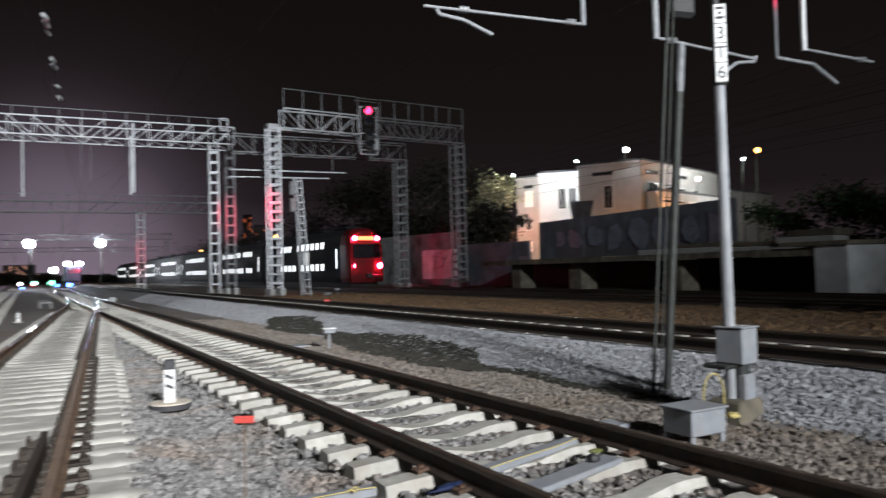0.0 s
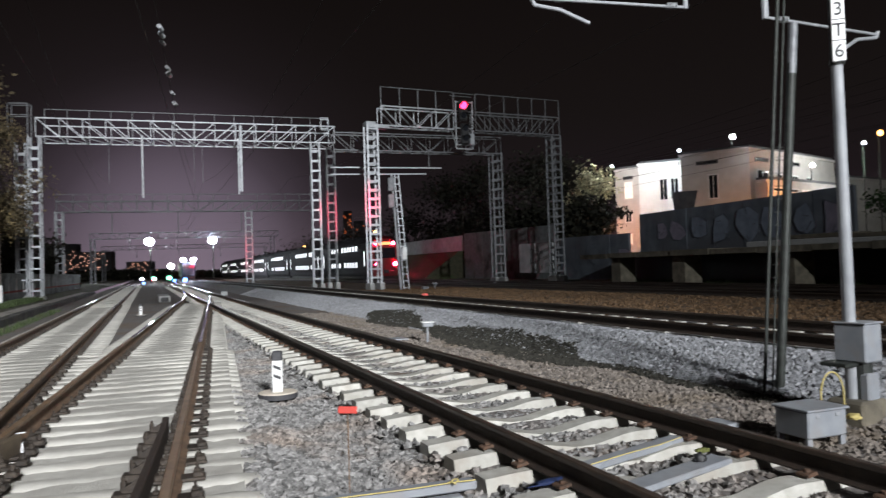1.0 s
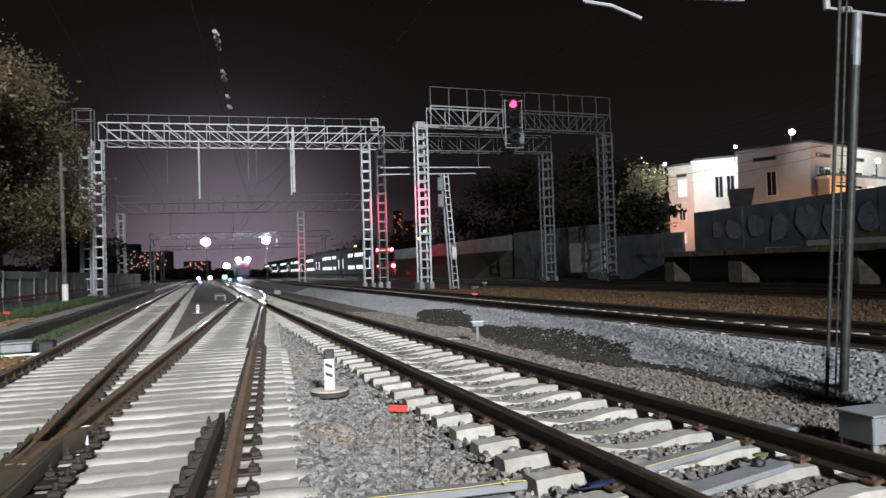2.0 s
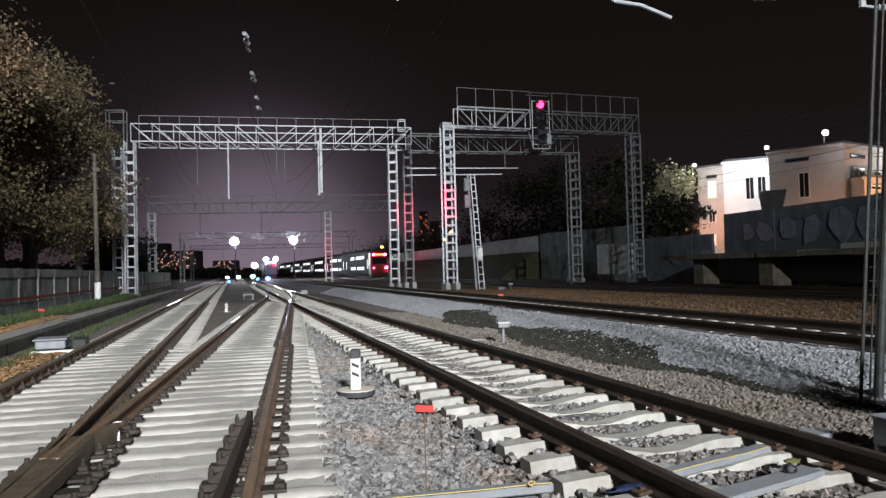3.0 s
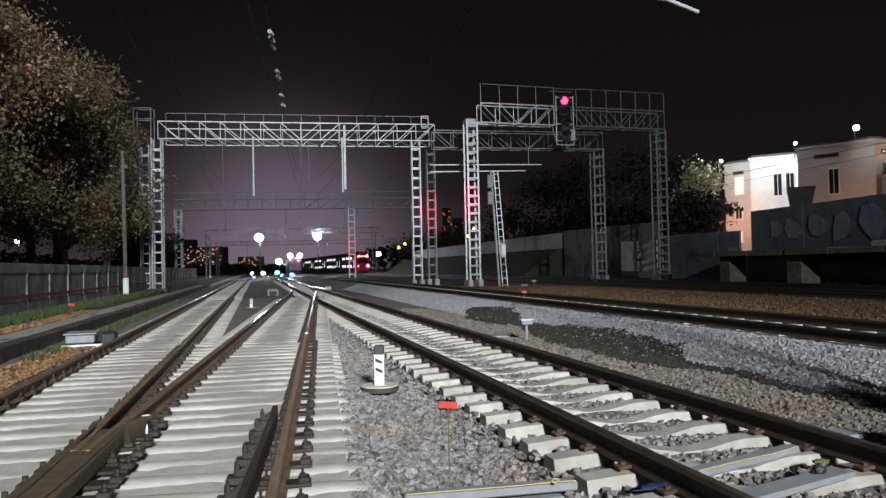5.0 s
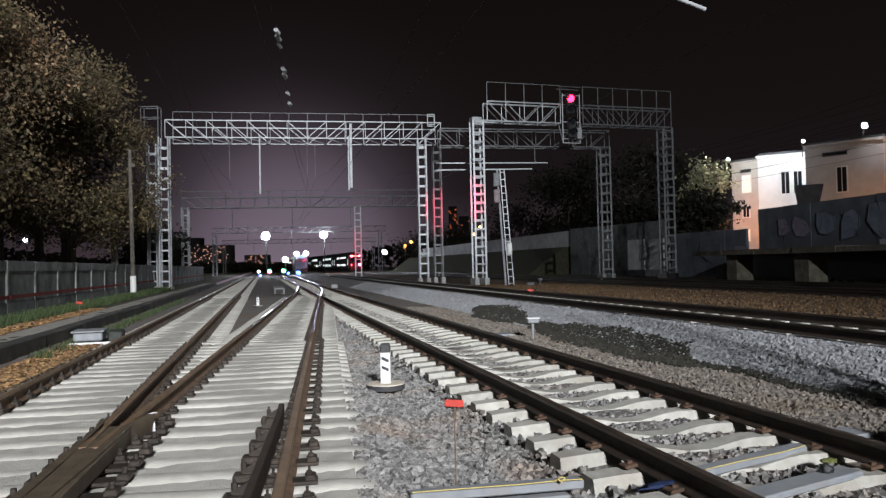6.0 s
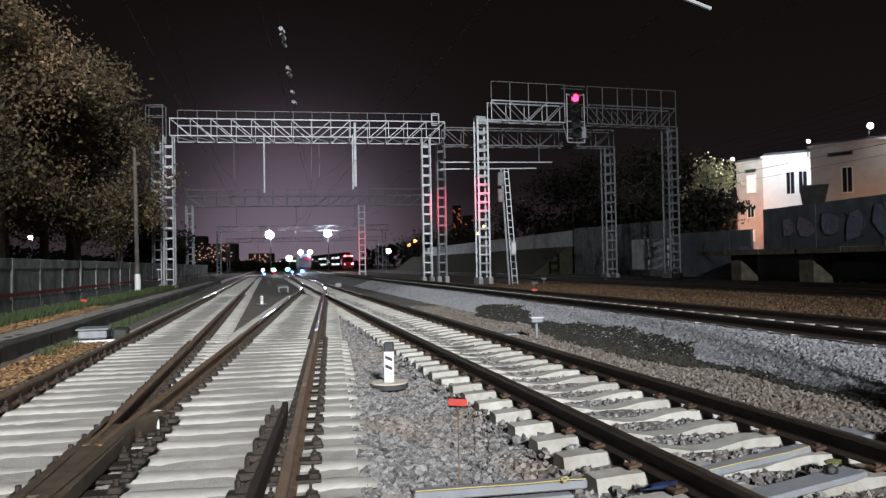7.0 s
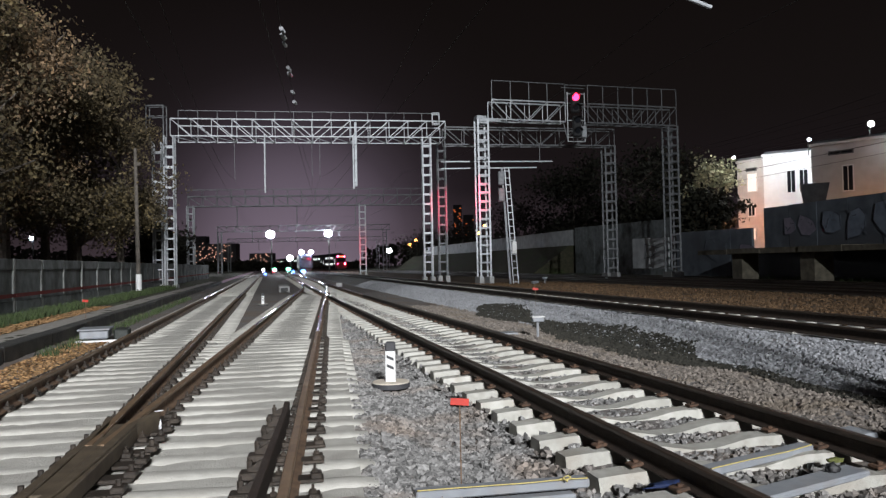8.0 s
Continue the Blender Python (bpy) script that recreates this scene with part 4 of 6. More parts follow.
    box(bm, (0.62, 0.25, 1.5), H @ pose(0.05, 0, 11.15), 0.08)
    head = keep(part("signal_head", bm, M["black"], sb, "black two-part signal head"), sb)
    for i, z in enumerate((13.2, 12.45, 11.55, 10.8)):
        bm = bmesh.new()
        rod(bm, (0, 0, 0), (0, -0.02, 0), 0.20 if i else 0.27, 16)
        o = part("lens", bm, GLOW["red"] if i == 0 else M["glass_dark"], head, "glowing red lens" if i == 0 else "")
        o.matrix_basis = H @ pose(-0.05 + 0.1 * (i > 1), -0.14, z)
        bm = bmesh.new()
        rr = []
        for k in range(13):
            ang = math.pi * k / 12
            rr.append((bm.verts.new((0.27 * math.cos(ang), 0, 0.27 * math.sin(ang))), bm.verts.new((0.27 * math.cos(ang), -0.35, 0.27 * math.sin(ang) - 0.02))))
        for (p, q), (p2, q2) in zip(rr, rr[1:]):
            bm.faces.new((p, q, q2, p2))
        bmesh.ops.solidify(bm, geom=bm.faces[:], thickness=0.015)
        o = part("hood", bm, M["black"], head)
        o.matrix_basis = H @ pose(-0.05 + 0.1 * (i > 1), -0.14, z)
    for x in (-0.55, 0.75):
        stick("cage_post", H @ Vector((x, 0.2, 10.1)), H @ Vector((x, 0.2, 13.6)), 0.06, 0.06, M["steel"], sb)
        stick("cage_brace", H @ Vector((x, 0.2, 10.1)), H @ Vector((x, 0.95, 11.5)), 0.05, 0.05, M["steel"], sb)
    for z in (10.1, 10.4, 11.6, 13.5):
        stick("cage_rail", H @ Vector((-0.55, 0.2, z)), H @ Vector((0.75, 0.2, z)), 0.06, 0.06, M["steel"], sb)
    bm = bmesh.new()
    box(bm, (0.35, 0.3, 0.8), H @ pose(0.55, -0.02, 10.75), 0.03)
    keep(part("cable_box", bm, M["steel"], sb), sb)

    # further portals, smaller with distance
    for (p, q, z0, z1, cols, material) in (
            ((-33.9, 95.0), (-2.5, 99.0), 9.9, 11.25, ((-33.6, 95.0), (-11.0, 97.9)), M["steel_dark"]),
            ((-50.0, 158.0), (-12.0, 162.0), 9.6, 10.8, ((-49.5, 158.0), (-13.2, 161.9)), M["steel_dark"]),
            ((-68.0, 225.0), (-20.0, 230.0), 9.6, 10.8, ((-67.5, 225.0), (-21.0, 229.9)), M["steel_dark"])):
        ob = thing("catenary_portal", "distant dull lattice portal over the tracks", "railway gantry", Matrix.Translation((*p, 0)), "distant portals")
        al = (q[0] - p[0], q[1] - p[1])
        for cpt in cols:
            column(ob, cpt, 0.1, z0 + 0.1, al, 0.8, leg=0.15, step=0.9, material=M["steel"] if p[1] < 100 else material, foot=0.4)
        beam(ob, p, q, z0, z1, 0.9, 1.9, 0.12, 0.07, material=material, rail_h=0.9 if p[1] < 100 else 0.0)
        for k in (0.2, 0.45, 0.7):
            hanger(ob, (p[0] + al[0] * k, p[1] + al[1] * k), 7.0, z0, 0.1, material)

    # portal overhead: its beam stays above, its steady arms reach down
    ob = thing("catenary_portal", "lattice portal overhead with pale steady arms hanging down", "railway gantry", Matrix.Translation((-9.6, 12, 0)))
    column(ob, (-10.2, 11.9), 0.2, 9.6, (1, 0), 0.7, material=M["steel_dark"])
    column(ob, (16.6, 12.1), 0.1, 9.6, (1, 0), 0.7, material=M["steel_dark"])
    beam(ob, (-10.4, 12.0), (16.9, 12.0), 9.5, 10.7, 0.8, 1.6, material=M["steel_dark"])
    arms = [[(3.24, 6.33), (6.32, 6.23)], [(3.47, 6.32), (3.52, 6.20), (3.98, 6.13), (4.52, 5.90)],
            [(7.95, 6.08), (10.25, 5.80)], [(10.25, 5.86), (10.2, 5.74), (9.8, 5.70), (9.45, 5.48)],
            [(11.5, 6.08), (13.3, 5.92)], [(10.8, 5.86), (11.7, 5.78), (12.3, 5.40)]]
    for i, pts in enumerate(arms):
        bm = bmesh.new()
        for a, b in zip(pts, pts[1:]):
            rod(bm, (a[0] + 0.12, 12.0, a[1]), (b[0] + 0.12, 12.0, b[1]), 0.028 if i % 2 == 0 else 0.035, 8)
        keep(part("steady_arm", bm, M["ceramic"], ob, "pale tubular steady arm"), ob)
    for x, z, w in ((6.48, 6.2, 0.045), (8.05, 6.05, 0.06), (11.6, 6.05, 0.055), (10.9, 5.85, 0.03)):
        bm = bmesh.new()
        rod(bm, (x, 12, z), (x, 12, 9.6), w, 8)
        keep(part("drop_tube", bm, M["ceramic"] if w > 0.035 else M["steel_dark"], ob, "pale vertical tube"), ob)
    for x, z in ((6.12, 6.25), (4.02, 6.32), (8.32, 6.05), (13.0, 5.95)):
        bm = bmesh.new()
        for k in range(4):
            rod(bm, (x + k * 0.05, 12, z), (x + k * 0.05 + 0.025, 12, z), 0.06, 10)
        keep(part("insulator", bm, M["ceramic"], ob), ob)
    stick("steady_rod", (1.0, 12, 6.3), (1.5, 12, 6.6), 0.05, 0.05, M["ceramic"], ob)
    stick("steady_rod", (-0.1, 12, 6.25), (0.45, 12, 6.5), 0.05, 0.05, M["ceramic"], ob)
    for x, z in ((1.5, 6.6), (0.45, 6.5)):
        stick("drop_tube", (x, 12, z), (x, 12, 9.6), 0.04, 0.04, M["steel_dark"], ob)


build_portals()


# ---- masts, pole and boxes beside the siding ----
def build_near_masts():
    # numbered pole
    px, py = 5.43, 6.85
    ob = thing("signal_pole", "grey steel pole with a tall white number plate on concrete", "signal pole", Matrix.Translation((px, py, -0.18)))
    bm = bmesh.new()
    rod(bm, (0, 0, 0.2), (-0.01, 0, 3.9), 0.066, 16, 0.058)
    part("pole", bm, M["grey_pole"], ob)
    bm = bmesh.new()
    rod(bm, (-0.01, 0, 3.86), (-0.01, 0, 3.93), 0.075, 16)
    rod(bm, (-0.01, 0.03, 3.93), (-0.01, 0.03, 7.2), 0.045, 12)
    part("collar", bm, M["steel_black"], ob)
    bm = bmesh.new()
    box(bm, (0.5, 0.45, 0.38), pose(0.05, 0, 0.12, 0, 0, 20), 0.03, 0.9)
    part("footing", bm, M["old_concrete"], ob, "rough concrete footing")
    turn = pose(0, 0, 0, 0, 0, -25)
    bm = bmesh.new()
    box(bm, (0.13, 0.02, 0.90), turn @ pose(0, -0.085, 4.33), 0.006)
    plate = part("number_plate", bm, M["white"], ob, "white plate with black characters")
    for i, ch in enumerate(("6", "T", "3")):
        cu = bpy.data.curves.new("letter", "FONT")
        cu.body, cu.size, cu.align_x, cu.extrude = ch, 0.20, "CENTER", 0.002
        cu.materials.append(M["black"])
        o = new("letter", cu)
        o.parent = plate
        o.matrix_basis = turn @ pose(0, -0.097, 3.93 + 0.225 * i, 90, 0, 0)
    for k in range(3):
        bm = bmesh.new()
        box(bm, (0.09 if k != 1 else 0.035, 0.004, 0.03), turn @ pose(0, -0.097, 4.62 + 0.055 * k))
        part("bar_mark", bm, M["black"], plate)
    for k in range(5):
        bm = bmesh.new()
        box(bm, (0.128, 0.004, 0.008), turn @ pose(0, -0.096, 3.885 + 0.2235 * k))
        part("joint", bm, M["dirty_black"], plate)
    Tn = pose(-0.07, 0, 0, 0, 0, 20)
    bm = bmesh.new()
    box(bm, (0.30, 0.34, 0.40), Tn @ pose(0.14, -0.06, 0.90), 0.015)
    c = part("upper_box", bm, M["grey_paint"], ob, "grey relay box")
    bm = bmesh.new()
    box(bm, (0.33, 0.37, 0.02), Tn @ pose(0.14, -0.06, 1.11), 0.006)
    part("lid", bm, M["grey_paint"], c)
    bm = bmesh.new()
    box(bm, (0.20, 0.22, 0.33), Tn @ pose(0.16, -0.1, 0.42), 0.02)
    part("lower_box", bm, M["grey_paint"], ob)
    bm = bmesh.new()
    rod(bm, (0.1, -0.03, 0.2), (0.1, -0.03, 0.72), 0.10, 12)
    box(bm, (0.34, 0.3, 0.04), Tn @ pose(-0.02, 0.02, 0.68), 0.01)
    part("stand", bm, M["steel_black"], ob)
    bm = bmesh.new()
    rod(bm, Tn @ Vector((0.18, -0.1, 0.1)), Tn @ Vector((0.18, -0.1, 0.3)), 0.03, 8)
    part("cable_tube", bm, M["grey_paint"], ob)
    # yellow looped handle
    lp = [(5.02 + 0.13 * math.cos(a), 6.62, 0.02 + 0.38 * (1 if abs(math.cos(a)) < 0.99 else 0.2) * (0.35 + 0.65 * math.sin(a)) + 0.06) for a in frange(0, math.pi, 16)]
    lp = [(4.89, 6.62, -0.1)] + lp + [(5.15, 6.62, -0.1)]
    cord("yellow_hoop", lp, 0.009, M["yellow"], "bent yellow metal hoop with red joint beside the pole", "hoop")
    rag(4.88, 6.55, 0.0, (0.05, 0.05, 0.05), M["red_paint"], "small red plastic plug by the hoop", 21)
    rag(5.2, 6.55, 0.0, (0.06, 0.07, 0.04), M["yellow"], "yellow plastic cap on the stones", 22)

    # signal mast with ladder
    ob = thing("signal_mast", "dark steel signal mast with a narrow ladder, seen from behind", "signal mast", Matrix.Translation((5.52, 8.25, -0.12)))
    bm = bmesh.new()
    rod(bm, (0, 0, 0), (0.37, 0, 4.3), 0.055, 12)
    part("mast", bm, M["steel_black"], ob)
    bm = bmesh.new()
    rod(bm, (0.355, 0, 4.1), (0.41, 0, 4.75), 0.057, 12)
    part("mast_top", bm, M["steel_dark"], ob, "pale upper sleeve of the mast")
    bm = bmesh.new()
    rod(bm, (-0.20, 0.02, 0.0), (0.25, 0, 5.6), 0.022, 8)
    rod(bm, (-0.09, 0.02, 0.0), (0.34, 0, 5.6), 0.012, 8)
    ladder = part("ladder", bm, M["steel_black"], ob)
    for k in range(14):
        z = 0.25 + 0.33 * k
        stick("rung", Vector((5.33 + 0.082 * z, 8.26, z)), Vector((5.53 + 0.086 * z, 8.25, z)), 0.018, 0.018, M["steel_black"], ladder)
    bm = bmesh.new()
    box(bm, (0.42, 0.2, 1.3), pose(0.48, 0.1, 5.8), 0.06)
    part("signal_back", bm, M["black"], ob)

    # point machine box
    ob = thing("relay_box", "pale grey steel relay box on short legs beside the rail", "relay box", pose(4.36, 6.06, -0.17, 0, 0, 12))
    bm = bmesh.new()
    box(bm, (0.47, 0.38, 0.24), pose(0, 0, 0.30), 0.012)
    body = part("case", bm, M["grey_paint"], ob)
    bm = bmesh.new()
    box(bm, (0.51, 0.42, 0.022), pose(0, 0, 0.432), 0.006)
    part("lid", bm, M["grey_paint"], ob)
    for sx in (-1, 1):
        for sy in (-1, 1):
            bm = bmesh.new()
            bar(bm, (sx * 0.20, sy * 0.16, 0), (sx * 0.20, sy * 0.16, 0.2), 0.06, 0.03)
            part("leg", bm, M["grey_paint"], ob)
    for k in range(2):
        bm = bmesh.new()
        box(bm, (0.05, 0.01, 0.03), pose(-0.12 + 0.24 * k, -0.194, 0.38), 0.003)
        part("latch", bm, M["grey_pole"], body)
    slab("metal_tray", (0.5, 0.3, 0.05), pose(3.75, 6.75, -0.03, 0, 0, 20), M["grey_paint"], "flat grey metal tray lying against the rail", "tray")

    # lattice signal at the far bank
    ob = thing("ladder_signal", "leaning grey ladder signal mast with box heads", "signal mast", Matrix.Translation((4.75, 47.0, 0.1)))
    a, b = Vector((4.78, 47.0, 0.1)), Vector((4.32, 47.0, 7.9))
    w = Vector((0.17, 0, 0))
    bm = bmesh.new()
    for s in (-1, 1):
        bar(bm, a + w * s, b + w * s * 0.8, 0.06)
    rod(bm, a - w * 2.2, b - w * 1.9, 0.07, 8)
    lad = keep(part("ladder_frame", bm, M["steel"], ob), ob)
    for k in range(17):
        p = a + (b - a) * ((k + 0.5) / 17)
        stick("rung", p - w, p + w, 0.05, 0.05, M["steel"], lad)
    for z, h in ((7.2, 0.9), (6.1, 0.9)):
        bm = bmesh.new()
        box(bm, (0.42, 0.35, h), pose(3.95, 47.0, z), 0.04)
        keep(part("signal_head", bm, M["steel_dark"], ob), ob)
    bm = bmesh.new()
    box(bm, (0.3, 0.2, 0.8), pose(4.7, 46.9, 2.6), 0.03)
    keep(part("plate", bm, M["white"], ob), ob)


build_near_masts()


# ---- overhead wires ----
def build_wires():
    spans = [-25, 12, 51.7, 96, 160, 228]
    for path, zc in ((x1, 6.2), (x2, 6.2), (x3, 6.2), (x4, 6.4), (x5, 6.4), (x6, 6.4)):
        pts = []
        for a, b in zip(spans, spans[1:]):
            for k in range(10):
                y = a + (b - a) * k / 10
                pts.append((path(y), y, zc + 1.9 - 1.2 * math.sin(math.pi * k / 10)))
        wire = cord("messenger_wire", pts, 0.007, M["wire"], "thin sagging messenger wire above a track", "overhead wire")
        if path is x2:
            carrier = wire
        cord("contact_wire", [(path(y), y, zc) for y in frange(-25, 228, 40)], 0.007, M["wire"], "thin contact wire above a track", "overhead wire")
    for k in range(6):
        y0 = 60 - 6 * k
        cord("feeder_wire", [(at(30 + k * 0.8, y)[0], y, 7.5 + 0.7 * k - 1.0 * math.sin(math.pi * (y + 20) / 140)) for y in frange(-20, 120, 20)], 0.008, M["wire"], "thin feeder cable along the main line", "overhead wire")
    # section insulator above the middle track
    ob = carrier
    for y, r in ((17.6, 0.09), (18.0, 0.10), (18.5, 0.07), (20.3, 0.09), (20.8, 0.10), (22.5, 0.08), (23.6, 0.1)):
        z = 8.1 - 1.2 * math.sin(math.pi * (y - 12) / 39.7)
        for k in range(3):
            bm = bmesh.new()
            rod(bm, (x2(y), y + 0.12 * k, z), (x2(y), y + 0.12 * k + 0.05, z), r * 0.6, 10)
            keep(part("disc", bm, M["ceramic"], ob), ob)


build_wires()


# ---- the verge, fence and left pole ----
def build_left_side():
    # low retaining kerb of old platform slabs
    y = 4.0
    while y < 70:
        L = 2.9
        bm = bmesh.new()
        box(bm, (0.34, L, 0.46), None, 0.02)
        p = at(-4.86, y + L / 2, 0.10)
        ob = tagged(part("kerb_block", bm, M["kerb"]), "dark weathered concrete kerb block along the verge", "kerb block", "kerb blocks")
        ob.matrix_world = pose(p.x, p.y, p.z + random.uniform(-0.02, 0.02), 0, 0, ANG + random.uniform(-0.4, 0.4))
        y += L * COSA + 0.03
    ground_mesh("path", frange(-5.75, -5.05, 4), frange(2, 70, 70), M["asphalt"], 0.02, 0.02, "narrow trodden grey path along the kerb")
    # grass and leaves
    rng = random.Random(31)

    def blades(name, count, u0, u1, y0, y1, h, material, label, lay=False):
        verts, faces = [], []
        for i in range(count):
            y = y0 + (y1 - y0) * rng.random() ** 1.3
            u = rng.uniform(u0, u1)
            p = at(u, y, ground_z(u, y))
            a = rng.uniform(0, 6.28)
            b = len(verts)
            s = h * rng.uniform(0.5, 1.4)
            if lay:
                c, d = Vector((math.cos(a), math.sin(a), rng.uniform(-0.3, 0.5))) * s, Vector((-math.sin(a), math.cos(a), rng.uniform(-0.3, 0.5))) * s * 0.7
                p.z += 0.03 + s * 0.2
                verts += [p - c, p - d, p + c, p + d]
                faces.append((b, b + 1, b + 2, b + 3))
            else:
                w = Vector((math.cos(a), math.sin(a), 0)) * s * 0.09
                t = Vector((rng.uniform(-0.5, 0.5), rng.uniform(-0.5, 0.5), 1)) * s
                verts += [p - w, p + w, p + t]
                faces.append((b, b + 1, b + 2))
        ob = mesh_object(name, verts, faces, material)
        tagged(ob, label, "vegetation", kind="stuff")

    blades("grass", 12000, -7.4, -6.3, 8, 50, 0.2, M["grass"], "short dark grass on the verge below the fence")
    blades("grass", 1500, -4.7, -4.2, 14, 40, 0.15, M["grass"], "thin grass tufts at the kerb foot")
    blades("fallen_leaves", 12000, -6.6, -5.7, 7, 26, 0.036, M["dry"], "orange-brown fallen leaves on the verge", True)
    blades("fallen_leaves", 12000, -4.7, -3.75, 4, 17, 0.030, M["dry"], "orange-brown fallen leaves beside the rail", True)
    blades("platform_weeds", 2500, 29.4, 32.8, 20, 48, 0.22, M["grass"], "rough weeds on and around the old platform")

    # concrete fence: posts, panels with recessed fields, red painted line
    fu = -8.1
    y = 6.0
    while y < 95:
        L = 2.83
        p0 = at(fu, y, 0.33)
        ob = thing("fence_panel", "grey concrete fence panel with pale posts and a red line", "fence", Matrix.Translation(p0) @ pose(0, 0, 0, 0, 0, ANG + random.uniform(-0.4, 0.4)), "fence panels")
        bm = bmesh.new()
        box(bm, (0.10, L - 0.04, 1.75), pose(0, L / 2, 0.86), 0.015)
        part("panel", bm, M["fence"], ob)
        bm = bmesh.new()
        box(bm, (0.13, 0.22, 1.78), pose(0.03, 0.02, 0.87), 0.03, 0.97)
        part("post", bm, M["fence_post"], ob, "pale concrete post")
        bm = bmesh.new()
        box(bm, (0.05, L - 0.26, 0.34), pose(0.07, L / 2, 1.58), 0.012)
        part("top_band", bm, M["fence"], ob)
        bm = bmesh.new()
        box(bm, (0.05, L - 0.26, 0.42), pose(0.07, L / 2, 0.22), 0.012)
        part("plinth", bm, M["fence"], ob)
        bm = bmesh.new()
        box(bm, (0.012, L, 0.12), pose(0.145, L / 2, 0.60))
        part("red_line", bm, M["red_line"], ob, "painted red line")
        y += L * COSA
    ob = thing("timber_pole", "slim weathered pole with a white painted foot", "pole", Matrix.Translation((-17.1, 40.0, 0.2)))
    bm = bmesh.new()
    rod(bm, (0.0, 0, -0.3), (-0.12, 0, 8.3), 0.13, 10, 0.09)
    part("pole", bm, M["wood"], ob)
    bm = bmesh.new()
    rod(bm, (0, 0, 0), (-0.01, 0, 1.2), 0.16, 12)
    part("foot", bm, M["white"], ob, "white painted foot")
    bm = bmesh.new()
    box(bm, (0.25, 0.12, 0.2), pose(0.05, 0, 7.4), 0.02)
    part("bracket", bm, M["wood"], ob)
    # grey point machine by the kerb
    ob = thing("point_machine", "low grey point machine on the ballast beside the rail", "point machine", pose(-8.35, 17.1, -0.05, 0, 0, ANG + 4))
    bm = bmesh.new()
    box(bm, (0.62, 0.75, 0.2), pose(0, 0, 0.2), 0.03)
    part("case", bm, M["grey_paint"], ob)
    bm = bmesh.new()
    box(bm, (0.7, 0.85, 0.04), pose(0, 0, 0.32), 0.01)
    part("lid", bm, M["grey_paint"], ob)
    bm = bmesh.new()
    box(bm, (0.9, 0.16, 0.07), pose(0.05, -0.42, 0.04), 0.01)
    part("base_bar", bm, M["white"], ob)
    bm = bmesh.new()
    box(bm, (0.35, 0.5, 0.28), pose(0.55, 0.25, 0.15), 0.04)
    part("motor", bm, M["steel_black"], ob)
    # trough between the distant tracks
    ob = thing("cable_trough", "long dark rubber-ended trough between distant tracks", "trough", pose(-11.35, 50.5, 0.1, 0, 0, ANG))
    bm = bmesh.new()
    box(bm, (0.7, 5.0, 0.45), pose(0, 0, 0), 0.03)
    part("cover", bm, M["footing"], ob)
    bm = bmesh.new()
    box(bm, (0.5, 0.05, 0.28), pose(0, -2.52, 0.0), 0.01)
    part("end", bm, M["black"], ob)


build_left_side()


# ---- trees ----
def tree(x, y, z, h, spread, leaf, count, label, seed, leaf_size=0.17, crown_from=0.25, lean=0.0):
    rng = random.Random(seed)
    ob = thing("tree", label, "tree", Matrix.Translation((x, y, z)))
    bm = bmesh.new()
    top = Vector((lean, 0, h * 0.72))
    mid = Vector((lean * 0.4, 0, h * 0.35))
    rod(bm, (0, 0, -0.2), mid, 0.03 * h * 0.6, 8, 0.022 * h * 0.6)
    rod(bm, mid, top, 0.022 * h * 0.6, 8, 0.006 * h)
    limbs = []
    for i in range(9):
        k = rng.uniform(crown_from, 0.95)
        start = mid.lerp(top, k) if k > 0.4 else Vector((0, 0, 0)).lerp(mid, 0.5 + k)
        a = i * 2.4 + rng.uniform(-0.4, 0.4)
        r = spread * rng.uniform(0.55, 1.0) * (1.1 - 0.5 * k)
        end = start + Vector((math.cos(a) * r, math.sin(a) * r, h * rng.uniform(0.08, 0.28)))
        rod(bm, start, end, 0.008 * h, 5, 0.002 * h)
        limbs.append((start, end))
        for j in range(3):
            s2 = start.lerp(end, rng.uniform(0.35, 0.9))
            e2 = s2 + Vector((rng.uniform(-1, 1), rng.uniform(-1, 1), rng.uniform(-0.2, 0.8))) * spread * 0.35
            rod(bm, s2, e2, 0.004 * h, 4, 0.001 * h)
            limbs.append((s2, e2))
    part("trunk", bm, M["bark"], ob)
    clumps = []
    for s, e in limbs:
        for j in range(3):
            c = s.lerp(e, rng.uniform(0.4, 1.1)) + Vector((rng.gauss(0, 1), rng.gauss(0, 1), rng.gauss(0, 0.8))) * spread * 0.10
            clumps.append((c, spread * rng.uniform(0.10, 0.24)))
    clumps.append((top, spread * 0.25))
    verts, faces = [], []
    for i in range(count):
        c, r = clumps[rng.randrange(len(clumps))]
        p = c + Vector((rng.gauss(0, 0.8), rng.gauss(0, 0.8), rng.gauss(0, 0.7))) * r
        s = leaf_size * rng.uniform(0.5, 1.3)
        u = Vector((rng.gauss(0, 1), rng.gauss(0, 1), rng.gauss(0, 1))).normalized()
        v = u.orthogonal().normalized()
        v = (v * math.cos(i) + u.cross(v) * math.sin(i))
        b = len(verts)
        verts += [p - u * s * 0.6, p - v * s * 0.34, p + u * s * 0.6, p + v * s * 0.34]
        faces.append((b, b + 1, b + 2, b + 3))
    mesh_object("crown", verts, faces, leaf, ob)
    return ob


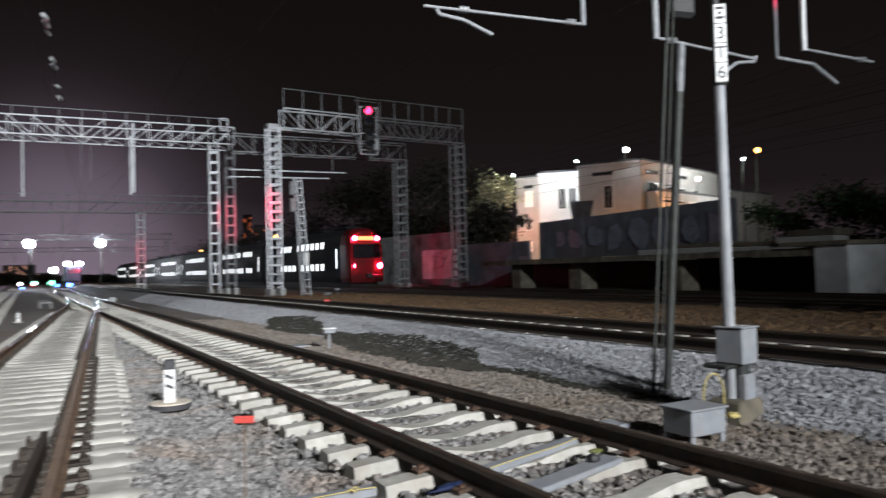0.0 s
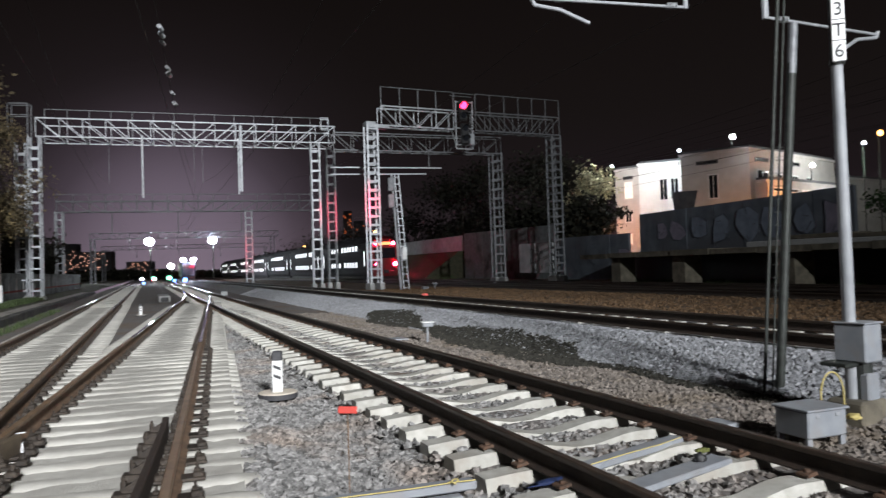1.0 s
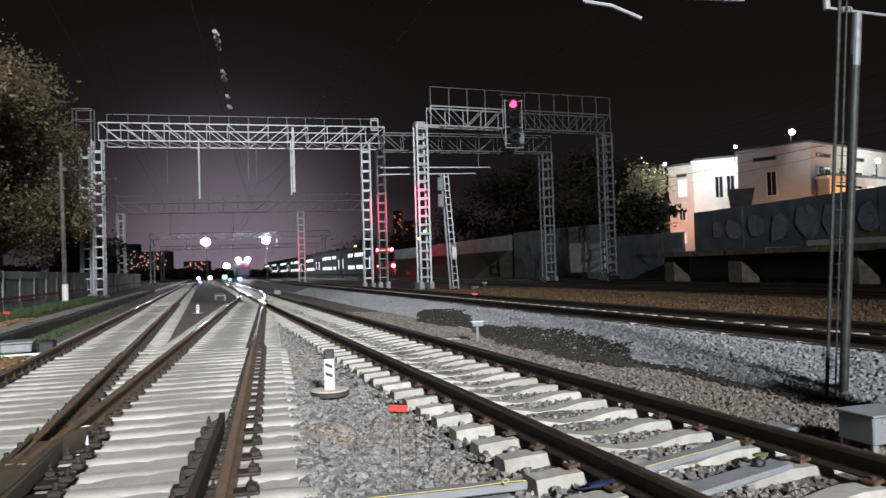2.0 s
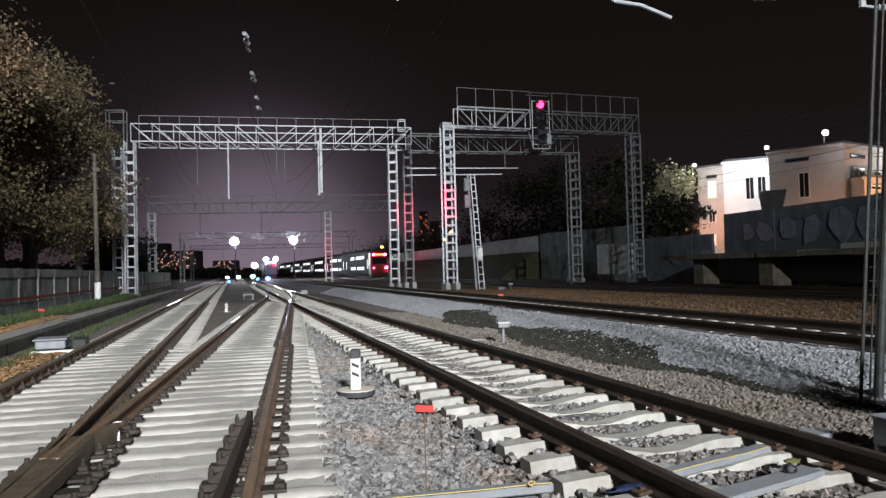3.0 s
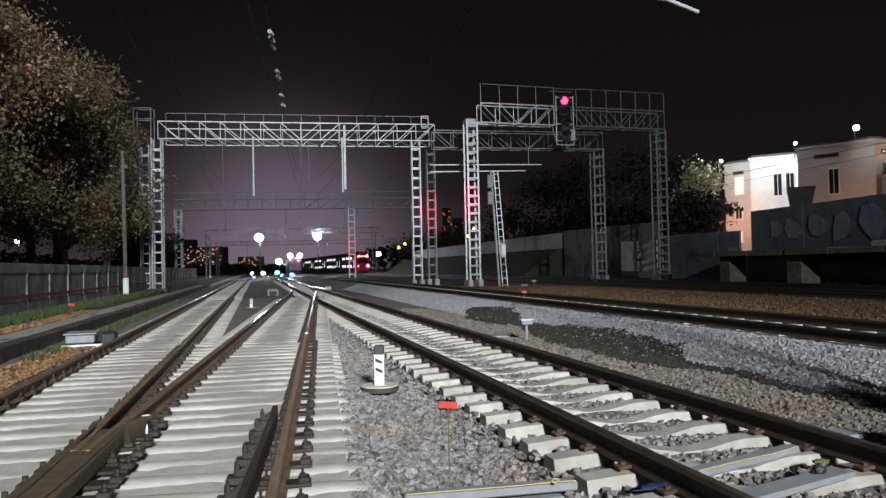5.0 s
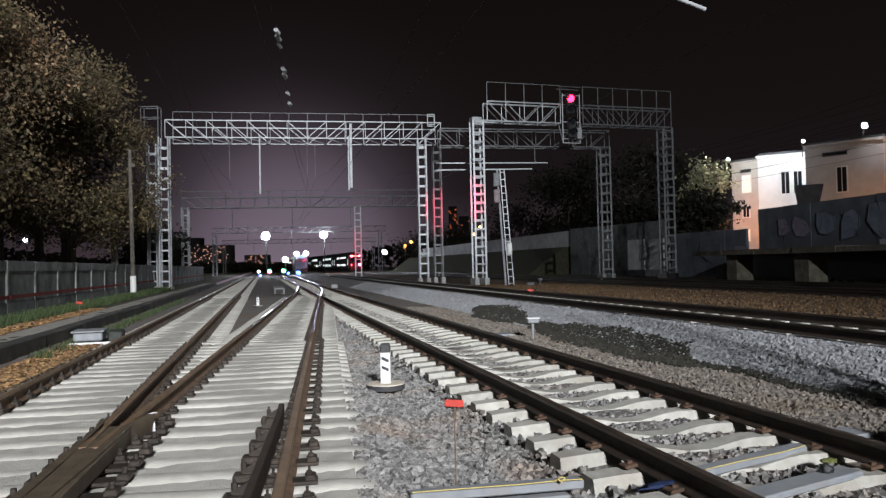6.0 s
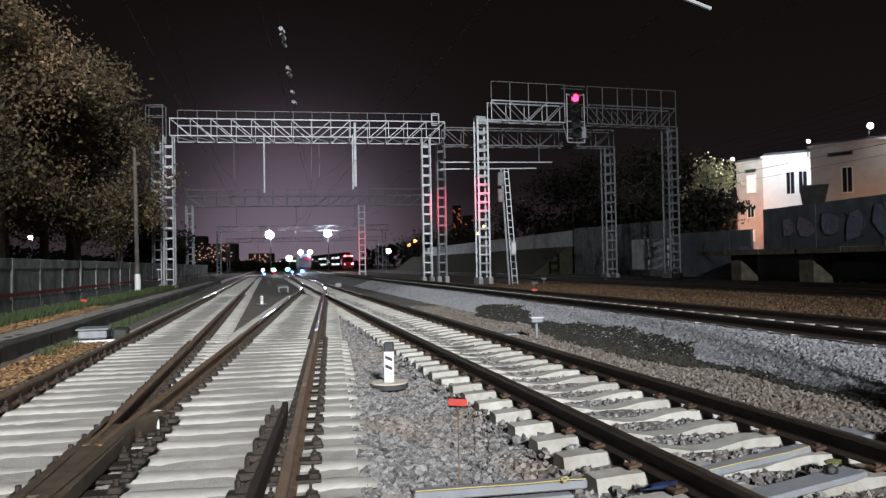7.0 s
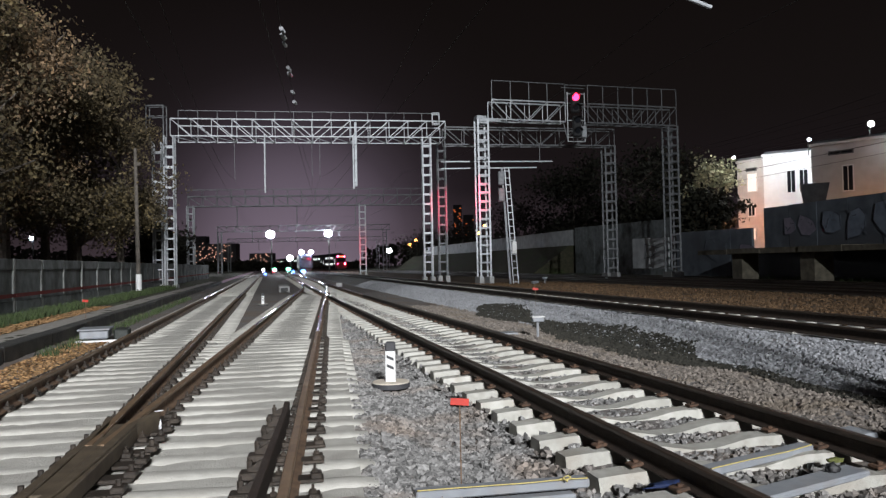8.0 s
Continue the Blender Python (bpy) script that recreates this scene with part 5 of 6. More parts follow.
AUT = "autumn tree with thinning brown and olive leaves behind the fence"
tree(-17.5, 23.0, 0.3, 13.5, 4.4, M["leaf_olive"], 16000, AUT, 1, 0.15, 0.1)
tree(-18.0, 29.0, 0.3, 13.0, 3.9, M["leaf_brown"], 16000, AUT, 2, 0.15, 0.05)
tree(-21.5, 35.0, 0.3, 14.0, 4.2, M["leaf_brown"], 14000, AUT, 3, 0.16, 0.1)
tree(-21.5, 42.0, 0.3, 13.0, 3.9, M["leaf_olive"], 13000, AUT, 4, 0.16, 0.1)
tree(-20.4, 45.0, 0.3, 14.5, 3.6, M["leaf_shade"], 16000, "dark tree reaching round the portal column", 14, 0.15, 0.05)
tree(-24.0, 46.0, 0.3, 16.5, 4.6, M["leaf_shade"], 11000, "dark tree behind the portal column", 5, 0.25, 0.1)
tree(-27.0, 40.0, 0.3, 15, 5.5, M["leaf_unlit"], 7000, "dark tree in the second row behind the fence", 6, 0.25, 0.1)
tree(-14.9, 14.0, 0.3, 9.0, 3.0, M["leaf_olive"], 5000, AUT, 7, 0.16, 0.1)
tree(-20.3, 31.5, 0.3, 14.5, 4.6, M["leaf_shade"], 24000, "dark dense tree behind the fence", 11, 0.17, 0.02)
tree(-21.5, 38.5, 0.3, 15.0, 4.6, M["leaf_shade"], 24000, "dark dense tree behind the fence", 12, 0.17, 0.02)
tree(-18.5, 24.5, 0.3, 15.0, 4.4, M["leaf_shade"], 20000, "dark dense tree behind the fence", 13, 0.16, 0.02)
tree(-36.5, 92.0, 0.3, 8.5, 4.5, M["leaf_unlit"], 4500, "low dark tree beside the distant line", 8, 0.35, 0.05)
tree(-44.0, 105.0, 0.3, 9.0, 6, M["leaf_unlit"], 4500, "low dark tree beside the distant line", 9, 0.4, 0.05)
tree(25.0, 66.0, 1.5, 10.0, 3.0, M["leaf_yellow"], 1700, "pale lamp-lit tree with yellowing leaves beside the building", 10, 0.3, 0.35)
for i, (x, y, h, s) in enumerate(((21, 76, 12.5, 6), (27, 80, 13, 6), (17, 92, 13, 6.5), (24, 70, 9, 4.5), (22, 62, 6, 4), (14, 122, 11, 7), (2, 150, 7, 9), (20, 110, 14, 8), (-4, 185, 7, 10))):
    tree(x, y, 1.2, h, s, M["leaf_unlit"], 4200, "dark tree rising behind the line-side wall", 20 + i, 0.42, 0.05)
for i, (u, y, h, s) in enumerate(((35.0, 30.2, 4.6, 2.0), (35.4, 27.6, 4.9, 2.2), (35.0, 25.2, 4.6, 2.2), (36.0, 22.6, 5.0, 2.4), (35.6, 20.0, 4.6, 2.2), (36.6, 17.0, 5.2, 2.6), (37.5, 13.5, 6.0, 3.0), (41, 24, 7, 3.5))):
    p = at(u, y)
    tree(p.x, p.y, 0.3, h, s, M["leaf_green"], 4500, "bushy green shrub beside the old platform", 40 + i, 0.17, 0.0)


# ---- old platform and walls on the far side ----
def prism(bm, poly, z0, z1, mi=0):
    lo, hi = [bm.verts.new((*p, z0)) for p in poly], [bm.verts.new((*p, z1)) for p in poly]
    n = len(poly)
    fs = [bm.faces.new((lo[i], lo[(i + 1) % n], hi[(i + 1) % n], hi[i])) for i in range(n)]
    fs += [bm.faces.new(hi), bm.faces.new(list(reversed(lo)))]
    for f in fs:
        f.material_index = mi
    bmesh.ops.recalc_face_normals(bm, faces=bm.faces)
    return fs


def run(u0, u1, y0, y1):
    return [tuple(at(u0, y0)[:2]), tuple(at(u1, y0)[:2]), tuple(at(u1, y1)[:2]), tuple(at(u0, y1)[:2])]


def build_far_side():
    rng = random.Random(9)
    ob = thing("old_platform", "disused concrete goods platform on pillars with a dark hollow beneath", "platform", Matrix.Translation(at(28.5, 35, 0.2)))

    def add(name, polys, z0, z1, material, label=""):
        bm = bmesh.new()
        for p in polys:
            prism(bm, p, z0, z1)
        return keep(part(name, bm, material, ob, label), ob)
    y = 23.2
    while y < 46.5:
        L = rng.uniform(2.8, 3.2)
        y1 = min(46.8, y + L)
        add("deck_slab", [run(28.3 + rng.uniform(-0.08, 0.05), 33.2, y, y1 - 0.03)], 1.86 + rng.uniform(-0.03, 0.03), 2.16 + rng.uniform(-0.03, 0.02), M["old_concrete"])
        y = y1
    for ya, yb in ((43.0, 43.9), (37.3, 38.3), (30.2, 31.2)):
        add("pillar", [run(28.6, 29.6, ya, yb)], 0.0, 1.86, M["old_concrete"], "pale rough pillar")
    add("end_wall", [run(28.2, 32.9, 21.9, 23.2)], 0.0, 2.25, M["wall_white"], "whitewashed end block")
    add("end_cap", [run(28.1, 33.0, 21.8, 24.6)], 2.25, 2.42, M["old_concrete"])
    # black sheet stands for the shade in the hollow under the deck
    add("hollow_shade", [run(32.0, 32.3, 23, 46.8)], 0.0, 1.86, M["steel_black"])
    # stacked slabs and timber on the deck
    for i, (u, y, L, z, h, a) in enumerate(((30.6, 27.5, 5.0, 2.16, 0.22, 2), (30.6, 27.2, 4.2, 2.38, 0.2, -2), (30.5, 25.2, 2.6, 2.42, 0.28, 3), (30.7, 25.0, 2.2, 2.70, 0.3, -3), (31.0, 32.2, 6.0, 2.16, 0.3, 1), (31.2, 31.2, 4.0, 2.46, 0.22, 0))):
        bm = bmesh.new()
        box(bm, (1.2, L, h), None, 0.03)
        o = tagged(part("concrete_slab", bm, M["old_concrete"] if i % 2 else M["footing"]), "discarded concrete slab stacked on the old platform", "slab", "stacked slabs")
        p = at(u, y, z + h / 2)
        o.matrix_world = pose(p.x, p.y, p.z, 0, 0, ANG + a)

    # graffiti wall, panel by panel
    def wall(name, u, y0, y1, z0, z1, material, label, n):
        w = thing(name, label, "wall", Matrix.Translation(at(u, y0, z0)), kind="structure")
        for i in range(n):
            ya, yb = y0 + (y1 - y0) * i / n, y0 + (y1 - y0) * (i + 1) / n
            bm = bmesh.new()
            zt = z1[0] + (z1[1] - z1[0]) * (i + 0.5) / n
            prism(bm, run(u + rng.uniform(-0.02, 0.02), u + 0.16, ya + 0.02, yb - 0.02), z0, zt)
            keep(part("panel", bm, material, w), w)
        return w
    g = wall("wall_1", 33.2, 31.5, 47.6, 1.9, (5.05, 4.88), M["graffiti_wall"], "grey-blue sheet wall covered in faded graffiti", 7)
    wall("wall_2", 32.4, 47.65, 56.5, 0.3, (3.6, 3.7), M["graffiti_wall"], "lower grey wall with a round graffiti tag", 4)
    wall("wall_3", 32.8, 58.0, 76.0, 0.3, (4.9, 5.15), M["fence"], "tall plain grey concrete line-side wall", 8)
    wall("wall_4", 31.0, 55.2, 60.5, 0.9, (3.3, 3.4), M["wall_white"], "pale painted hoarding with faded drawings", 2)
    wall("wall_5", 33.0, 77.0, 150.0, 3.3, (5.0, 5.0), M["wall_white"], "pale corrugated metal fence on the embankment", 26)
    bank = bmesh.new()
    quad = [bank.verts.new(at(u, y, z)) for y in (77, 160) for u, z in ((28.3, 0.1), (32.6, 3.3), (42, 3.3), (42, 0.1))]
    for k in range(4):
        bank.faces.new((quad[k], quad[(k + 1) % 4], quad[4 + (k + 1) % 4], quad[4 + k]))
    bank.faces.new(quad[:4])
    bank.faces.new(quad[4:])
    bmesh.ops.recalc_face_normals(bank, faces=bank.faces)
    tagged(part("embankment", bank, M["earth"]), "dark grassy embankment below the pale fence", "embankment", kind="structure")

    # painted letters: rounded shapes outlined on the wall
    def blob(parent, u, y, z, w, h, material, seed, hollow=True, name="graffiti"):
        r2 = random.Random(seed)
        n = 7
        bm = bmesh.new()
        pts, inn = [], []
        for k in range(n):
            a = 2 * math.pi * k / n
            q = 0.95 + r2.uniform(-0.35, 0.15)
            sq = 1 / max(abs(math.cos(a)), abs(math.sin(a))) ** 0.6
            pts.append((w / 2 * math.cos(a) * q * sq, h / 2 * math.sin(a) * q * sq))
        for s, zz in pts:
            p = at(u - 0.035, y + s, z + zz)
            inn.append(bm.verts.new(p))
        bm.faces.new(inn)
        r = bmesh.ops.extrude_face_region(bm, geom=bm.faces[:])
        bmesh.ops.translate(bm, vec=(-0.01, -0.002, 0), verts=[v for v in r["geom"] if isinstance(v, bmesh.types.BMVert)])
        keep(part(name, bm, material, parent), parent)
        bm = bmesh.new()
        for (s, zz), (s2, zz2) in zip(pts, pts[1:] + pts[:1]):
            bar(bm, at(u - 0.055, y + s, z + zz), at(u - 0.055, y + s2, z + zz2), 0.012, 0.04)
        for j in range(3):
            s, zz = r2.uniform(-0.3, 0.3) * w, r2.uniform(-0.3, 0.3) * h
            bar(bm, at(u - 0.055, y + s, z + zz), at(u - 0.055, y + s + r2.uniform(-0.25, 0.25) * w, z + zz + r2.uniform(-0.3, 0.3) * h), 0.012, 0.05)
        keep(part("graffiti_outline", bm, M["graffiti_line"], parent), parent)
    for i, (y, w, h, m) in enumerate(((45.2, 1.3, 1.2, "graffiti_pink"), (43.7, 1.5, 1.4, "graffiti_pink"), (41.9, 1.7, 1.9, "graffiti_blue"), (40.0, 1.8, 2.0, "graffiti_blue"), (38.1, 1.8, 2.1, "graffiti_blue"),
                                       (36.2, 1.8, 2.0, "graffiti_blue"), (34.3, 1.7, 2.0, "graffiti_blue"), (32.5, 1.5, 1.9, "graffiti_pink"))):
        blob(g, 33.2, y, 3.55, w, h, M[m], i + 1)
    w2 = bpy.data.objects["wall_2"]
    blob(w2, 32.4, 51.6, 2.2, 2.6, 1.7, M["graffiti_wall"], 5)
    blob(w2, 32.4, 48.0, 2.0, 2.0, 1.2, M["graffiti_pink"], 6)
    w4 = bpy.data.objects["wall_4"]
    blob(w4, 31.0, 57.6, 2.3, 2.2, 1.2, M["wall_white"], 8)


build_far_side()


# ---- the building on the hill ----
def window(parent, a, b, s, w, z0, z1, glass, frame_m=None, out=0.03):
    """A window on the wall line a-b: s metres along it, w wide; recessed pane, frame and sill."""
    a, b = Vector((*a, 0)), Vector((*b, 0))
    d = (b - a).normalized()
    n = Vector((d.y, -d.x, 0))
    c = a + d * (s + w / 2)
    q = d.to_track_quat("X", "Z").to_matrix().to_4x4()
    m = Matrix.Translation(c + Vector((0, 0, (z0 + z1) / 2)) + n * out) @ q
    bm = bmesh.new()
    box(bm, (w, 0.05, z1 - z0), m)
    win = keep(part("window", bm, glass, parent), parent)
    bm = bmesh.new()
    h = z1 - z0
    for sx in (-1, 1):
        box(bm, (0.09, 0.12, h + 0.1), m @ pose(sx * w / 2, 0, 0))
    for sz in (-1, 1):
        box(bm, (w + 0.1, 0.12, 0.09), m @ pose(0, 0, sz * h / 2))
    box(bm, (0.05, 0.09, h), m)
    part("frame", bm, frame_m or M["plaster_white"], win)
    return win


def build_building():
    ob = thing("villa_building", "pale multi-storey building on the hill lit by white and orange lamps", "building", Matrix.Translation((35, 60, 1)))

    def block(name, poly, z0, z1, material, label=""):
        bm = bmesh.new()
        prism(bm, poly, z0, z1)
        w = keep(part(name, bm, material, ob, label), ob)
        bm = bmesh.new()
        c = Vector((sum(p[0] for p in poly) / len(poly), sum(p[1] for p in poly) / len(poly)))
        big = [tuple(c + (Vector(p) - c) * 1.035) for p in poly]
        prism(bm, big, z1 - 0.12, z1 + 0.10)
        keep(part("cornice", bm, material, ob), ob)
        bm = bmesh.new()
        prism(bm, [tuple(c + (Vector(p) - c) * 0.98) for p in poly], z1 + 0.1, z1 + 0.35)
        keep(part("roof", bm, M["roof"], ob), ob)
        return w
    Lb = [(29.2, 70.2), (30.8, 68.0), (40, 74), (36, 78)]
    block("left_wing", Lb, 1.0, 11.0, M["plaster"])
    Wb = [(30.75, 67.9), (35.3, 65.2), (42, 70), (38, 76)]
    block("stair_wing", Wb, 1.0, 11.3, M["plaster_white"], "white stair wing")
    Rb = [(31.35, 60.2), (35.4, 56.0), (50.0, 64.5), (45, 73)]
    block("main_block", Rb, 1.0, 10.95, M["plaster"])
    Pb = [(36.5, 55.2), (50.5, 62.5), (50.0, 64.0), (36.0, 57.0)]
    block("terrace_wing", Pb, 1.0, 8.1, M["plaster"], "low terrace wing")
    block("far_wing", [(50.5, 64.8), (62.0, 70.0), (58, 80), (48, 74)], 1.0, 9.4, M["plaster"])
    lit, dark = GLOW["warm_window"], M["glass_dark"]
    for z0, g in ((8.0, lit), (5.6, dark), (3.3, lit)):
        window(ob, Lb[0], Lb[1], 1.1, 0.9 if z0 > 7 else 0.7, z0, z0 + (1.7 if z0 > 7 else 1.1), g)
    for k in range(3):
        window(ob, Wb[0], Wb[1], 2.0 + 1.05 * k, 0.75, 7.6, 9.7, dark)
    for k in range(2):
        window(ob, Wb[0], Wb[1], 2.2 + 1.5 * k, 0.6, 4.6, 5.8, lit)
    window(ob, Rb[0], Rb[1], 2.4, 0.8, 6.9, 9.0, dark)
    window(ob, Rb[0], Rb[1], 2.6, 0.6, 4.0, 5.2, dark)
    for s, w, z0, z1 in ((1.2, 2.0, 7.0, 9.2), (4.6, 1.2, 7.4, 9.0), (7.6, 1.2, 7.4, 9.0), (10.6, 1.2, 7.4, 9.0)):
        window(ob, Rb[1], Rb[2], s, w, z0, z1, dark)
    for s in (0.8, 3.4, 9.0, 12.5):
        window(ob, Pb[0], Pb[1], s, 1.5, 7.2, 7.5, dark)
    window(ob, Pb[0], Pb[1], 5.6, 1.4, 6.6, 7.5, lit)
    for a, b, s, w in ((Rb[0], Rb[1], 1.4, 1.8), (Rb[1], Rb[2], 1.0, 2.2), (Rb[1], Rb[2], 7.0, 2.2), (Lb[0], Lb[1], 1.0, 1.0)):
        window(ob, a, b, s, w, 10.0, 10.25, dark, M["roof"])
    bm = bmesh.new()
    prism(bm, [(28.7, 57.0), (30.5, 55.9), (31.2, 57.2), (29.4, 58.4)], 5.2, 7.4)
    for v in bm.verts:
        if v.co.z < 6:
            v.co.x, v.co.y = 29.7 + (v.co.x - 29.7) * 0.62, 57.1 + (v.co.y - 57.1) * 0.62
    keep(part("canopy", bm, M["roof"], ob, "dark sloping canopy"), ob)


build_building()


def post_lamp(place, base_z, glow, r, label, arm=None):
    ob = thing("floodlight", label, "floodlight", Matrix.Translation((place[0], place[1], base_z)))
    h = place[2] - base_z
    bm = bmesh.new()
    rod(bm, (0, r * 0.9, 0), (0, r * 0.9, h), min(0.12, max(0.04, r * 0.2)), 8)
    part("post", bm, M["steel_black"], ob)
    bm = bmesh.new()
    box(bm, (r * 1.3, r * 0.8, r * 1.2), pose(0, r * 0.8, h), r * 0.15)
    part("housing", bm, M["steel_black"], ob)
    bm = bmesh.new()
    ball(bm, (0, 0, h), r, 28, (1, 0.6, 0.9))
    part("lens", bm, glow, ob, smooth=True)
    return ob


# lamps on the building
post_lamp((33.3, 54.9, 11.75), 10.9, GLOW["white"], 0.25, "bright white floodlight on the building's roof corner")
post_lamp((30.6, 59.0, 11.3), 10.0, GLOW["cool"], 0.16, "small white floodlight on the building's roof edge")
post_lamp((28.3, 68.8, 11.3), 10.0, GLOW["cool"], 0.17, "small white floodlight on the building's roof edge")
post_lamp((43.56, 59.0, 9.85), 8.0, GLOW["white"], 0.22, "bright white lamp over the terrace wing")
post_lamp((51.5, 60.0, 13.0), 1.0, GLOW["orange"], 0.30, "orange sodium street lamp behind the building")
post_lamp((47.5, 57.3, 11.6), 1.0, GLOW["cool"], 0.18, "small white lamp beside the building")
lamp("side_lamp", "POINT", (46.6, 56.0, 11.2), None, 1500, (0.95, 1.0, 0.95), 0.2)
lamp("roof_lamp", "POINT", (33.2, 54.4, 11.9), None, 150, (0.9, 0.95, 1.0), 0.2)
lamp("stair_lamp", "POINT", (31.9, 63.2, 10.7), None, 800, (0.85, 0.94, 1.0), 0.2)
lamp("tree_lamp", "POINT", (27.2, 66.0, 11.0), None, 520, (0.95, 0.97, 0.9), 0.2)
lamp("terrace_lamp", "POINT", (43.3, 58.0, 9.8), None, 160, (1.0, 0.97, 0.9), 0.2)
lamp("sodium_lamp", "POINT", (38.5, 53.5, 6.6), None, 420, (1.0, 0.38, 0.11), 0.3)
lamp("yard_sodium_lamp", "POINT", (32.4, 54.8, 5.2), None, 130, (1.0, 0.45, 0.18), 0.3)
lamp("street_sodium_lamp", "POINT", (27.8, 66.6, 5.2), None, 420, (1.0, 0.42, 0.24), 0.3)


# ---- far yard: lamps, standing locomotive, skyline ----
def build_far_yard():
    post_lamp((-36.3, 150.0, 8.5), 0.1, GLOW["glare"], 0.85, "glaring white yard floodlight on a mast")
    post_lamp((-25.7, 160.0, 8.9), 0.1, GLOW["glare"], 0.8, "glaring white yard floodlight on a mast")
    post_lamp((-43.0, 200.0, 4.0), 0.1, GLOW["white"], 0.85, "white yard lamp low on a post")
    # locomotive standing with its headlights on
    lx, ly = -32.9, 171.0
    ob = thing("locomotive", "dark blue locomotive standing with bright roof headlights", "locomotive", pose(lx, ly, 0.2, 0, 0, ANG))
    bm = bmesh.new()
    box(bm, (3.1, 17, 3.4), pose(0, 8.6, 2.7), 0.25)
    part("body", bm, M["blue_loco"], ob)
    bm = bmesh.new()
    box(bm, (2.8, 16, 0.7), pose(0, 8.6, 0.7), 0.1)
    part("underframe", bm, M["black"], ob)
    bm = bmesh.new()
    box(bm, (2.4, 0.1, 0.8), pose(0, 0.05, 3.3), 0.04)
    part("windscreen", bm, M["glass_dark"], ob)
    for s in (-1, 1):
        bm = bmesh.new()
        ball(bm, (s * 1.12, -0.15, 4.85), 0.55, 14, (1, 0.4, 0.8))
        part("headlight", bm, GLOW["glare"], ob, "glaring white headlight", smooth=True)
        bm = bmesh.new()
        for yy in (3, 5, 12, 14):
            rod(bm, (s * 0.8 - 0.07, yy, 0.5), (s * 0.8 + 0.07, yy, 0.5), 0.5, 14)
        part("wheel_set", bm, M["black"], ob)
    for place, glow, r, label in (((-25.6, 130.0, 0.75), "blue", 0.42, "low blue shunting signal"), ((-27.0, 128, 0.7), "blue", 0.25, "low blue shunting signal"), ((-43.5, 200, 0.9), "green", 0.7, "green light low in the yard"),
                                  ((-47.5, 200, 0.9), "green", 0.6, "green light low in the yard"), ((-50.0, 210, 0.6), "red", 0.5, "red tail lamp low in the yard"), ((-53.0, 210, 0.8), "white", 0.4, "white lamp low in the yard"), ((-48.5, 205, 0.8), "white", 0.5, "white lamp low in the yard"),
                                  ((-30, 120, 0.5), "blue", 0.2, "low blue shunting signal"), ((6.6, 110, 7.3), "orange", 0.32, "small orange street lamp behind the fence"), ((4.6, 90, 5.4), "orange", 0.22, "small orange lamp beside the embankment"),
                                  ((-9.3, 200, 7), "orange", 0.6, "small orange street lamp in the distance"), ((-7.6, 200, 8.2), "orange", 0.5, "small orange street lamp in the distance"), ((-17.0, 225, 6.0), "white", 0.9, "white lamp in the distance"), ((-33.5, 58, 4.4), "cool", 0.22, "bluish lamp behind the fence trees")):
        ob = thing("signal_light", label, "signal light", Matrix.Translation((place[0], place[1], 0.1)))
        bm = bmesh.new()
        rod(bm, (0, 0.2, 0), (0, 0.2, place[2] - 0.1), 0.06, 8)
        part("post", bm, M["steel_dark"], ob)
        bm = bmesh.new()
        ball(bm, (0, 0, place[2] - 0.1), r, 12, (1, 0.5, 0.8))
        part("lens", bm, GLOW[glow], ob, smooth=True)
    # skyline: towers and low blocks with lit windows, tree belt
    rng = random.Random(77)
    for x, y, w, h, n, glow in ((9.0, 420, 5, 36, 26, "crane"), (15.5, 420, 6, 30, 10, "crane"), (-135, 420, 26, 16, 60, "town"), (-110, 430, 14, 10, 24, "town"), (-160, 450, 20, 22, 8, "town"), (-100, 380, 30, 5, 20, "town")):
        ob = thing("city_block", "distant city block with small glowing windows", "building", Matrix.Translation((x, y, 0)))
        bm = bmesh.new()
        box(bm, (w, 8, h), pose(0, 4, h / 2), 0.1)
        part("wall", bm, M["roof"], ob)
        for i in range(n):
            bm = bmesh.new()
            big = 1.5 if glow == "crane" else 1.0
            box(bm, (rng.uniform(0.3, 0.7) * big, 0.2, rng.uniform(0.3, 0.5) * big), pose(rng.uniform(-0.46, 0.46) * w, -0.12, h * (0.25 + 0.72 * ((i * 7 % n) / n))), 0)
            part("window", bm, GLOW[glow], ob)
    verts, faces = [], []
    for i in range(24000):
        a = rng.uniform(-75, 75)
        d = rng.uniform(255, 330)
        x, y = d * math.sin(radians(a)) - 20, d * math.cos(radians(a))
        hmax = 6.0 + 5.5 * (noise.noise(Vector((a * 0.12, 3, 0))) + 0.5) + 2 * noise.noise(Vector((a * 0.9, 0, 5)))
        if -16 < a < -2:
            hmax *= 0.35
        z = hmax * rng.random() ** 0.7
        s = rng.uniform(0.5, 1.3)
        u = Vector((rng.gauss(0, 1), rng.gauss(0, 1), rng.gauss(0, 1))).normalized()
        v = u.orthogonal().normalized()
        p = Vector((x, y, z))
        b = len(verts)
        verts += [p - u * s, p - v * s * 0.7, p + u * s, p + v * s * 0.7]
        faces.append((b, b + 1, b + 2, b + 3))
    ob = mesh_object("far_woods", verts, faces, M["leaf_unlit"])
    tagged(ob, "dark belt of distant woods along the skyline", "woods", kind="stuff")


build_far_yard()


